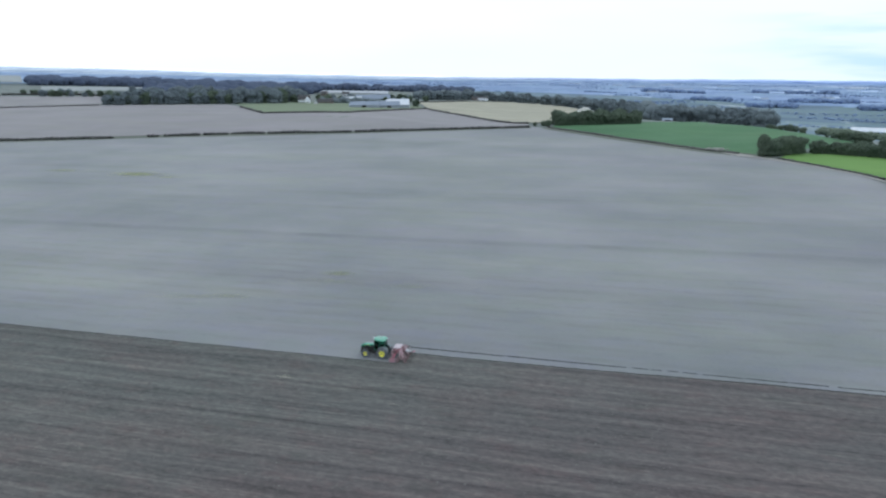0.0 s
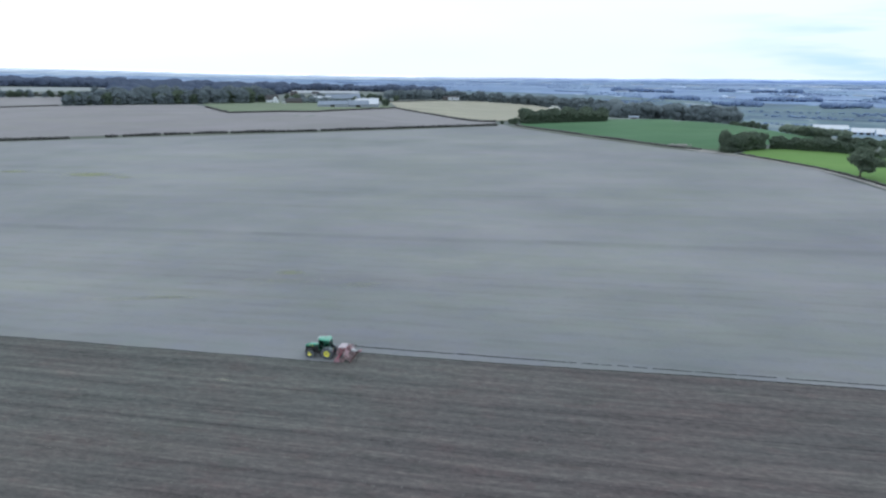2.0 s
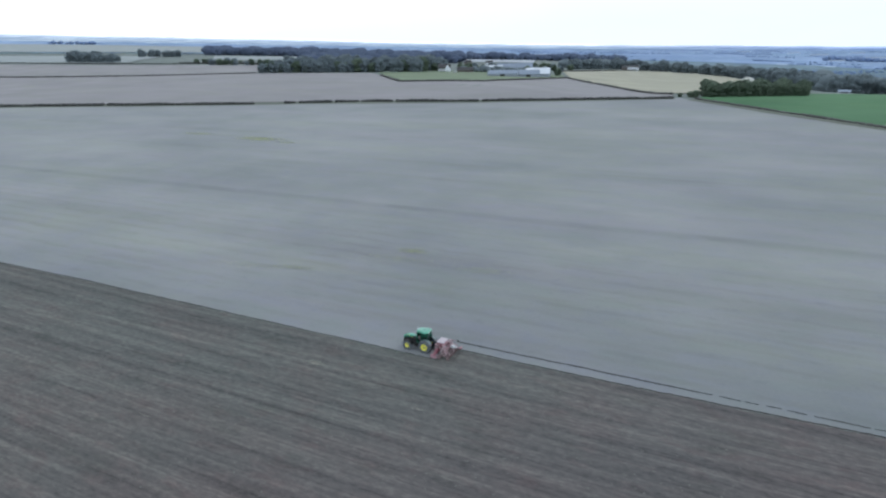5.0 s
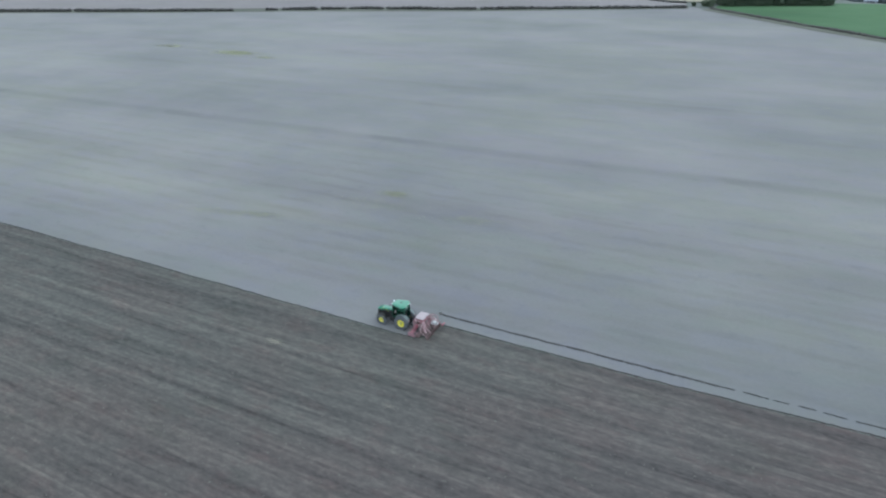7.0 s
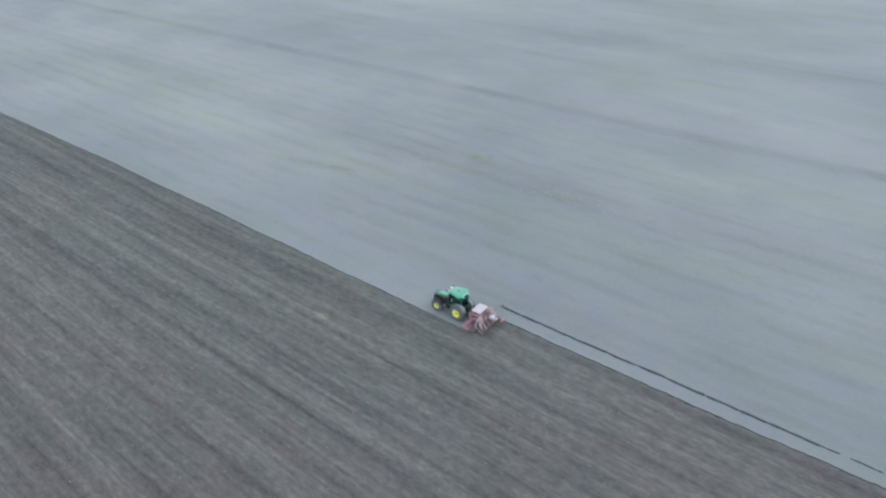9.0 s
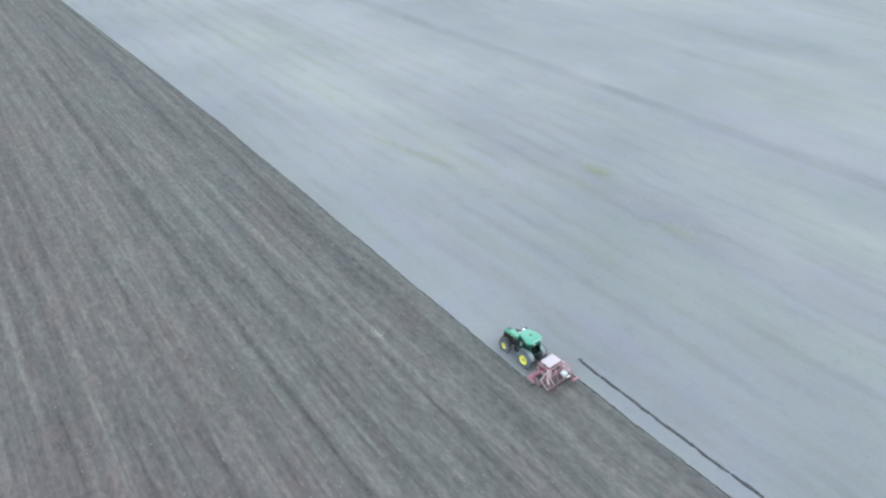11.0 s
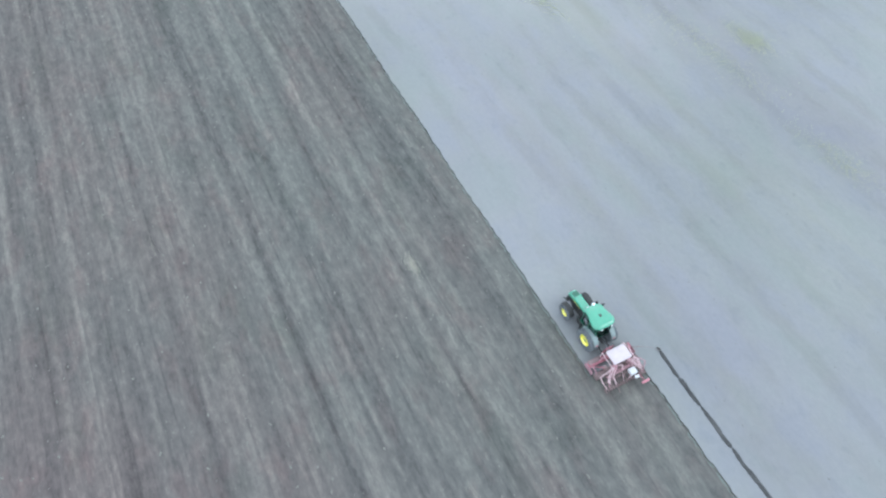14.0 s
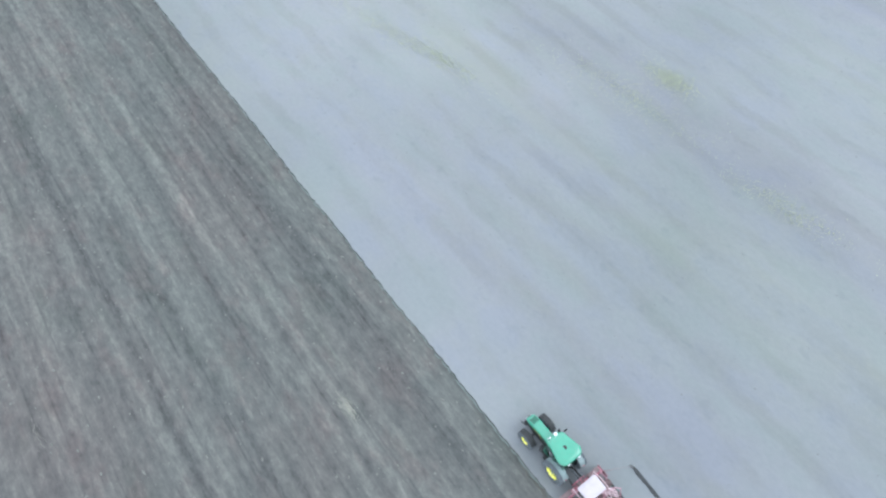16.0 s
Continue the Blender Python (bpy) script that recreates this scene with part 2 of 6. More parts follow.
        col = mixed(n, l, "MULTIPLY", 1.0, col, mottle)
        col = mixed(n, l, "MULTIPLY", comb, col, (0.985, 0.974, 0.95))
    worn_lines = ramp(n, l, lines, [(0.33, (0.4, 0.4, 0.4)), (0.48, (0, 0, 0))])
    col = mixed(n, l, "MULTIPLY", worn_lines, col, (0.98, 0.968, 0.93))
    weeds = ramp(n, l, noise_node(n, l, (0.016, 0.12, 1), 1.0, 2, 0.5, turn + cross, seed + 21), [(green_at, (0, 0, 0)), (green_at + 0.2, (0.45, 0.45, 0.45))])
    col = mixed(n, l, "MIX", weeds, col, green)
    l.new(col, p.inputs["Base Color"])
    p.inputs["Sheen Weight"].default_value, p.inputs["Sheen Roughness"].default_value = sheen, 0.4
    bumped(n, l, p, maths(n, l, "ADD", rows, grain), 0.35, 0.06)
    return m


def leafy(name, dark, light, size=0.9):
    m, n, l, p = material(name, 0.75, 0, 0.2)
    info, geo = n.new("ShaderNodeObjectInfo"), n.new("ShaderNodeNewGeometry")
    f = maths(n, l, "ADD", maths(n, l, "MULTIPLY", noise_node(n, l, (1, 1, 1), size, 4), 0.5), maths(n, l, "MULTIPLY", info.outputs["Random"], 0.22))
    f = maths(n, l, "ADD", f, maths(n, l, "MULTIPLY", geo.outputs["Random Per Island"], 0.28))
    tone = ramp(n, l, f, [(0.28, dark), (0.72, light)])
    l.new(tone, p.inputs["Base Color"])
    # leaves let part of the light through
    thin, both = n.new("ShaderNodeBsdfTranslucent"), n.new("ShaderNodeMixShader")
    both.inputs["Fac"].default_value = 0.45
    l.new(tone, thin.inputs["Color"])
    l.new(p.outputs["BSDF"], both.inputs[1])
    l.new(thin.outputs["BSDF"], both.inputs[2])
    l.new(both.outputs["Shader"], n["Material Output"].inputs["Surface"])
    return m


SOIL = soil_material()
STUBBLE = stubble_material("grey_stubble", (0.246, 0.249, 0.248), (0.162, 0.171, 0.178), (0.215, 0.22, 0.175), 1.5, 0.0, 0.66, -2.0,
                           ((7.5, 0.006, 1.2, 0.010), (11.5, 0.008, 1.4, 0.012), (15.5, 0.012, 1.7, 0.025), (19.8, 0.01, 1.4, 0.018), (24.0, 0.012, 1.3, 0.015), (28.5, 0.012, 1.5, 0.02), (41.0, 0.015, 1.8, 0.018), (34.0, 0.012, 6.5, 0.055), (67.0, 0.03, 3.2, 0.11), (99.0, 0.02, 2.2, 0.032), (121.0, 0.02, 2.4, 0.026), (160.0, 0.02, 3.0, 0.03), (52.0, 0.02, 8.0, -0.05), (84.0, 0.02, 9.0, -0.045), (112.0, 0.02, 6.0, -0.03)), 1.0, 0.075, 0.032)
STUBBLE_PINK = stubble_material("pink_grey_stubble", (0.228, 0.216, 0.222), (0.18, 0.171, 0.178), (0.22, 0.23, 0.17), -22, 31, sheen=0.07)
STUBBLE_TAN = stubble_material("tan_stubble", (0.335, 0.315, 0.24), (0.225, 0.218, 0.17), (0.215, 0.225, 0.155), 60, 52, sheen=0.07)
STUBBLE_PALE = stubble_material("pale_stubble", (0.245, 0.268, 0.27), (0.205, 0.225, 0.23), (0.24, 0.28, 0.25), 10, 71, sheen=0.07)
# field strip behind the farm: haze painted in as a bluish white
STUBBLE_WHITE = stubble_material("haze_whitened_stubble", (0.34, 0.365, 0.40), (0.29, 0.315, 0.35), (0.30, 0.34, 0.35), 10, 77, sheen=0.07)
CROP = stubble_material("green_crop", (0.102, 0.188, 0.10), (0.062, 0.132, 0.067), (0.095, 0.14, 0.075), 40, 90)
PASTURE = stubble_material("bright_grass", (0.145, 0.25, 0.072), (0.105, 0.195, 0.06), (0.13, 0.20, 0.075), 60, 13)
PADDOCK = stubble_material("paddock_grass", (0.175, 0.212, 0.14), (0.14, 0.172, 0.118), (0.20, 0.20, 0.16), 30, 44)
ROUGH = stubble_material("rough_grass", (0.14, 0.152, 0.126), (0.10, 0.113, 0.095), (0.10, 0.12, 0.085), 20, 17)
# GROUND, LOWLAND and HAZY_FIELD carry distance haze in their blue base colours
GROUND = stubble_material("haze_tinted_country", (0.28, 0.36, 0.53), (0.225, 0.305, 0.47), (0.225, 0.31, 0.41), 15, 61)
LOWLAND = stubble_material("haze_tinted_lowland", (0.18, 0.24, 0.29), (0.135, 0.19, 0.235), (0.145, 0.205, 0.215), 15, 66)
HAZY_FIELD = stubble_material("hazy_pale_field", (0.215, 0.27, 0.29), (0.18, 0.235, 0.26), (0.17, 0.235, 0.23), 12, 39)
HILLTOP = stubble_material("hill_grass", (0.175, 0.195, 0.185), (0.125, 0.146, 0.138), (0.10, 0.125, 0.09), 25, 83)
STRAW = grained("bleached_straw", (0.26, 0.25, 0.21), (0.40, 0.385, 0.32), 8, 0.9)
CLOD = grained("pale_crumbs", (0.10, 0.10, 0.092), (0.185, 0.18, 0.165), 9, 0.95)
DARK_CLOD = grained("dark_clods", (0.12, 0.124, 0.122), (0.18, 0.184, 0.18), 9, 0.95)
TRENCH = grained("turned_damp_soil", (0.036, 0.037, 0.040), (0.082, 0.082, 0.083), 7, 0.95, bump=0.6, depth=0.05)
# LEAF_WOOD, LEAF_PLAIN and LEAF_FAR: leaf greens with distance haze painted in
LEAF_WOOD = leafy("haze_tinted_woodland", (0.112, 0.143, 0.222), (0.135, 0.17, 0.25), 0.06)
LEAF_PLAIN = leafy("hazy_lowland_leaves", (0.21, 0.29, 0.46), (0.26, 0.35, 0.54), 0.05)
WEED = leafy("yellow_green_weed", (0.40, 0.43, 0.25), (0.51, 0.54, 0.31), 3)
LEAF = leafy("dark_summer_leaves", (0.118, 0.158, 0.122), (0.185, 0.232, 0.165))
LEAF_FAR = leafy("haze_tinted_leaves", (0.178, 0.217, 0.24), (0.225, 0.268, 0.288), 0.12)
HEDGE = leafy("hedge_leaves", (0.098, 0.098, 0.1), (0.15, 0.152, 0.142))
BARK = grained("bark", (0.05, 0.042, 0.034), (0.13, 0.115, 0.095), 5, 0.95, bump=0.7, depth=0.04)
PAINT_GREEN = grained("tractor_green_paint", (0.018, 0.17, 0.09), (0.04, 0.23, 0.13), 3, 0.35, bump=0.0, specular=0.5)
CAB_GREEN = grained("shaded_dark_green_paint", (0.011, 0.078, 0.048), (0.02, 0.11, 0.068), 3, 0.35, bump=0.0, specular=0.5)
ROOF_GREEN = grained("sun_faded_green_roof", (0.018, 0.20, 0.118), (0.036, 0.265, 0.16), 2, 0.3, bump=0.03, specular=0.55)
PAINT_YELLOW = grained("yellow_rim_paint", (0.70, 0.66, 0.05), (0.84, 0.79, 0.13), 4, 0.42, bump=0.0, specular=0.5)
RUBBER = grained("dusty_tyre_rubber", (0.055, 0.062, 0.07), (0.165, 0.18, 0.195), 3.5, 0.9, bump=0.3)
STEEL_DARK = grained("dark_machine_steel", (0.018, 0.018, 0.019), (0.05, 0.05, 0.05), 6, 0.6, bump=0.1)
STEEL = grained("worn_bare_steel", (0.22, 0.22, 0.22), (0.42, 0.42, 0.41), 8, 0.45, 0.7, bump=0.1)
DUSTY_STEEL = grained("dusty_red_brown_steel", (0.14, 0.10, 0.10), (0.27, 0.20, 0.20), 5, 0.85, bump=0.15)
TINE = grained("soil_grey_tines", (0.07, 0.066, 0.064), (0.13, 0.122, 0.118), 6, 0.85, bump=0.1)
DUSTY_GREY = grained("dusty_grey_fender", (0.13, 0.18, 0.18), (0.24, 0.28, 0.28), 3, 0.6, bump=0.1)
RED = grained("faded_red_paint", (0.30, 0.10, 0.13), (0.42, 0.195, 0.23), 4, 0.6, bump=0.08)
RED_DUSTY = grained("dusty_red_paint", (0.33, 0.175, 0.21), (0.44, 0.28, 0.31), 3, 0.8, bump=0.1)
HOSE = grained("pinkish_grey_hose", (0.44, 0.31, 0.33), (0.56, 0.44, 0.455), 6, 0.6, bump=0.05)
COVER = grained("pale_hopper_cover", (0.40, 0.35, 0.375), (0.50, 0.445, 0.465), 2.2, 0.7, bump=0.25, depth=0.03)
WHITE = grained("white_panel", (0.46, 0.47, 0.49), (0.58, 0.59, 0.60), 3, 0.6, bump=0.03)
WHITEWASH = grained("white_limewash", (0.68, 0.71, 0.76), (0.80, 0.83, 0.87), 0.8, 0.9, bump=0.1)
BRICK = grained("grey_brown_brick", (0.13, 0.11, 0.10), (0.21, 0.18, 0.165), 0.9, 0.9)
TILE = grained("weathered_roof_tiles", (0.05, 0.049, 0.052), (0.09, 0.088, 0.092), 0.7, 0.85)
SHEET = grained("pale_blue_grey_sheet_roof", (0.19, 0.225, 0.285), (0.27, 0.315, 0.385), 0.5, 0.6, bump=0.1)
SHEET_WHITE = grained("white_sheet_roof", (0.50, 0.53, 0.58), (0.64, 0.67, 0.71), 0.5, 0.6, bump=0.1)
# distant sheds: haze put into the sheet colour as a blue tint
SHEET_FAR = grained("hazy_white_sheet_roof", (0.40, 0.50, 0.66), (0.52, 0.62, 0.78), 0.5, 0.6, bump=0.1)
CLAD = grained("grey_cladding", (0.24, 0.27, 0.32), (0.36, 0.395, 0.45), 0.4, 0.7)
DARK_OPENING = grained("dark_opening", (0.012, 0.013, 0.015), (0.04, 0.042, 0.046), 1, 0.3)
GRAVEL = grained("pale_farm_track", (0.20, 0.195, 0.18), (0.33, 0.32, 0.30), 0.5, 0.95, bump=0.3)
# pale colour of the mound that stands in for a dust plume
PLUME_PALE = grained("pale_plume_dust", (0.40, 0.40, 0.37), (0.55, 0.545, 0.50), 0.7, 0.95, bump=0.3, depth=0.1)
LAMP_GLASS = grained("clear_lamp_lens", (0.55, 0.57, 0.58), (0.75, 0.76, 0.77), 6, 0.15, bump=0.0, specular=0.6)

for paint in (PAINT_GREEN, ROOF_GREEN, PAINT_YELLOW):
    paint.node_tree.nodes["Principled BSDF"].inputs["Coat Weight"].default_value = 1.0
    paint.node_tree.nodes["Principled BSDF"].inputs["Coat Roughness"].default_value = 0.08
    paint.node_tree.nodes["Principled BSDF"].inputs["Coat IOR"].default_value = 1.6

glass_m, gn, gl, gp = material("cab_glass", 0.05, 0, 0.5)
gp.inputs["Base Color"].default_value = (0.12, 0.32, 0.27, 1)
gp.inputs["Transmission Weight"].default_value = 1.0
gp.inputs["IOR"].default_value = 1.45
GLASS = glass_m

# horizon haze painted as emission: glows paler towards the top and the left
hill_m, hn, hl, hp = material("glowing_hazy_distance", 1.0, 0, 0)
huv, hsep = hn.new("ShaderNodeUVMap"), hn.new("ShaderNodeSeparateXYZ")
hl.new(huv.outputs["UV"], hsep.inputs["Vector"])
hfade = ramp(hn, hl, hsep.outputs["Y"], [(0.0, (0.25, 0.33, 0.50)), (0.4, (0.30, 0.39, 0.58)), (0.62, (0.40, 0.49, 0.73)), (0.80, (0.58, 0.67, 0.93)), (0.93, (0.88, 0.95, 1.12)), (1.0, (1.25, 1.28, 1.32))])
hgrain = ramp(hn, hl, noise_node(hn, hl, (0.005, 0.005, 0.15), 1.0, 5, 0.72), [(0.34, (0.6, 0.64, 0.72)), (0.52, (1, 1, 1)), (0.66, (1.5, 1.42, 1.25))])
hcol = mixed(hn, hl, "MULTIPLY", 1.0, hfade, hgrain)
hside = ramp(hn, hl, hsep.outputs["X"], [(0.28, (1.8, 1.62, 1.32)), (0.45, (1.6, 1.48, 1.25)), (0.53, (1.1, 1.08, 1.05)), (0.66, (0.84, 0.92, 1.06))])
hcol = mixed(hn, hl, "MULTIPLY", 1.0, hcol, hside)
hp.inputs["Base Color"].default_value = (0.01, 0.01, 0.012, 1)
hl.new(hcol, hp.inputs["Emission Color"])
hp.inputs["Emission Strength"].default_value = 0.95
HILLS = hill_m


# ---- mesh tools ----
class Shape:
    """Collects vertices and faces of one mesh."""

    def __init__(self):
        self.v, self.f = [], []

    def add(self, verts, faces, m=None):
        k = len(self.v)
        self.v += [tuple(m @ Vector(p)) for p in verts] if m is not None else [tuple(p) for p in verts]
        self.f += [tuple(i + k for i in f) for f in faces]
        return self

    def bm(self, b, m=None):
        b.verts.index_update()
        self.add([v.co.copy() for v in b.verts], [[v.index for v in f.verts] for f in b.faces], m)
        b.free()
        return self

    def box(self, c, size, bevel=0.0, rot=(0, 0, 0), taper=None):
        """A box round c; taper: (x, y) scale of its top face."""
        b = bmesh.new()
        bmesh.ops.create_cube(b, size=1.0)
        for v in b.verts:
            k = taper if taper and v.co.z > 0 else (1, 1)
            v.co = Vector((v.co.x * size[0] * k[0], v.co.y * size[1] * k[1], v.co.z * size[2]))
        if bevel:
            bmesh.ops.bevel(b, geom=b.edges[:], offset=bevel, segments=2, profile=0.6, affect="EDGES")
        return self.bm(b, pose(*c, *rot))

    def tube(self, pts, r, n=8, cap=True):
        """A round bar along points; r: one radius or one for each point."""
        pts = [Vector(p) for p in pts]
        rs = r if isinstance(r, (list, tuple)) else [r] * len(pts)
        verts, faces = [], []
        side = None
        for i, p in enumerate(pts):
            d = (pts[min(i + 1, len(pts) - 1)] - pts[max(i - 1, 0)]).normalized()
            if side is None or side.cross(d).length < 0.05:
                side = d.orthogonal().normalized()
            u = (side - d * side.dot(d)).normalized()
            side = u
            w = d.cross(u)
            verts += [p + (u * math.cos(2 * math.pi * k / n) + w * math.sin(2 * math.pi * k / n)) * rs[i] for k in range(n)]
        for i in range(len(pts) - 1):
            for k in range(n):
                a, b = i * n + k, i * n + (k + 1) % n
                faces.append((a, b, b + n, a + n))
        if cap:
            faces += [tuple(range(n))[::-1], tuple(range((len(pts) - 1) * n, len(pts) * n))]
        return self.add(verts, faces)

    def lathe(self, profile, m, n=32, closed=False):
        """Turns (radius, height) points round the z axis of m."""
        verts, faces = [], []
        for r, h in profile:
            verts += [(r * math.cos(2 * math.pi * k / n), r * math.sin(2 * math.pi * k / n), h) for k in range(n)]
        q = len(profile)
        for i in range(q if closed else q - 1):
            j = (i + 1) % q
            for k in range(n):
                a, b = k, (k + 1) % n
                faces.append((i * n + a, i * n + b, j * n + b, j * n + a))
        return self.add(verts, faces, m)

    def loft(self, sections, cap=True):
        """Skins closed sections with equal point counts."""
        n = len(sections[0])
        verts = [p for s in sections for p in s]
        faces = [(i * n + k, i * n + (k + 1) % n, (i + 1) * n + (k + 1) % n, (i + 1) * n + k) for i in range(len(sections) - 1) for k in range(n)]
        if cap:
            faces += [tuple(range(n))[::-1], tuple(range((len(sections) - 1) * n, len(sections) * n))]
        return self.add(verts, faces)

    def mesh(self, name, mat, smooth=False, angle=40):
        me = bpy.data.meshes.new(name)
        me.from_pydata(self.v, [], self.f)
        me.materials.append(mat)
        if smooth:
            me.polygons.foreach_set("use_smooth", [True] * len(me.polygons))
            me.set_sharp_from_angle(angle=radians(angle))
        me.update()
        return me


def fixed_normals(me):
    b = bmesh.new()
    b.from_mesh(me)
    bmesh.ops.recalc_face_normals(b, faces=b.faces[:])
    b.to_mesh(me)
    b.free()
    return me


def part(name, shape, mat, parent=None, label="", smooth=True):
    ob = new(name, fixed_normals(shape.mesh(name, mat, smooth)))
    ob.parent = parent
    return tagged(ob, label)


def thing(name, label, category, m=None, group=""):
    ob = new(name)
    ob.empty_display_size = 0.3
    if m is not None:
        ob.matrix_basis = m
    return tagged(ob, label, category, group)


def lerp(x, xs, ys):
    return float(np.interp(x, xs, ys))


# ---- the lie of the land ----
LEVEL_X, LEVEL_Y = 0.0285, 0.0271  # fall of true level against the drilled field


def height(x, y):
    """Height of the ground: the level hilltop fields, then the fall to the lower country."""
    dx, dy = x - 35, y + 85
    d = math.hypot(dx, dy) + 1e-6
    az = math.degrees(math.atan2(dx, dy))
    if abs(az) > 75:
        az = math.copysign(75, az)
    crest = lerp(az, (-40, -25, -14, -8, -3, 3, 8, 12, 16, 18.3, 21, 28), (650, 560, 450, 440, 475, 490, 482, 464, 430, 408, 378, 340))
    if d <= crest:
        return 0.0
    s = (LEVEL_X * math.sin(radians(az)) + LEVEL_Y * math.cos(radians(az)))
    below = 45 - crest * s
    mid = lerp(az, (-60, -30, -11, 3, 13), (47, 47, 52, 62, 82))
    drop = lerp(math.log(d), (math.log(crest), math.log(1300), math.log(5200)), (below, mid, lerp(az, (-60, -40, -30, -20, -11, -5, 5, 13, 23), (60, 72, 78, 78, 70, 60, 50, 36, 26))))
    return 45 - s * d - drop


def sheet(name, near, far, mat, steps=1, rows=1, lift=0.03, label="", kind="structure"):
    """A field laid on the ground between two border lines with equal point counts."""
    def dense(line):
        out = []
        for (x0, y0), (x1, y1) in zip(line, line[1:]):
            out += [(x0 + (x1 - x0) * k / steps, y0 + (y1 - y0) * k / steps) for k in range(steps)]
        return out + [line[-1]]
    a, b = dense(near), dense(far)
    s = Shape()
    n = len(a)
    verts = []
    for r in range(rows + 1):
        t = r / rows
        for (x0, y0), (x1, y1) in zip(a, b):
            x, y = x0 + (x1 - x0) * t, y0 + (y1 - y0) * t
            verts.append((x, y, height(x, y) + lift))
    faces = [(r * n + k, r * n + k + 1, (r + 1) * n + k + 1, (r + 1) * n + k) for r in range(rows) for k in range(n - 1)]
    s.add(verts, faces)
    return tagged(new(name, fixed_normals(s.mesh(name, mat, True))), label, kind=kind)


def bearing(az, d):
    return 35 + d * math.sin(radians(az)), -85 + d * math.cos(radians(az))


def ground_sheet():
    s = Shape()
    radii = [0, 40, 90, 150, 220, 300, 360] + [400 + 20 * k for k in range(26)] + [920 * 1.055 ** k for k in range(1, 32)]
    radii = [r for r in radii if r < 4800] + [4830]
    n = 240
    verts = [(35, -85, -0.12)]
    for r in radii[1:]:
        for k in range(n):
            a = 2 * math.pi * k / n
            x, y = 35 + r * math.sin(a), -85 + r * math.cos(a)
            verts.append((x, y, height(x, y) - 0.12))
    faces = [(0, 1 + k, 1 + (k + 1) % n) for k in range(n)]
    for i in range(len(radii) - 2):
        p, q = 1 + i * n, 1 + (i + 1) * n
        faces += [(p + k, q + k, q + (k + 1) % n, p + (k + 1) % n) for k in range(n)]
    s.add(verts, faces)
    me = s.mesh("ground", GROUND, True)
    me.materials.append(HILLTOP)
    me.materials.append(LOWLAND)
    # haze tint by distance: hilltop grass, then LOWLAND, then the bluer GROUND
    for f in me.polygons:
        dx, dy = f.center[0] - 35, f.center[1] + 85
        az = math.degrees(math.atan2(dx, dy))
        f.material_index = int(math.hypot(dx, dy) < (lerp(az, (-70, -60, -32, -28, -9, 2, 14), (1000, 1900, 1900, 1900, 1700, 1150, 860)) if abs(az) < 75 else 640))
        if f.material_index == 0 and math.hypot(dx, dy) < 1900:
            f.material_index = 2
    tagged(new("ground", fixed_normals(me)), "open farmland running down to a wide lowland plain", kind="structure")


ground_sheet()

# drilled soil and stubble meet in a straight, slightly crumbled edge; behind the drill it lies one pass further over
EDGE_AHEAD, EDGE_BEHIND, STEP_X = -1.98, 1.98, 2.6


def edge_y(x, rng):
    # far ahead the edge bends away, far behind it bends in
    y = EDGE_AHEAD - 1.2 * max(0.0, -75 - x) / 50 if x < STEP_X else EDGE_BEHIND + lerp(x, (28, 56), (0.0, 0.75))
    return y + rng.uniform(-0.07, 0.07) + 0.12 * noise.noise((x * 0.13, 3.3, 0))


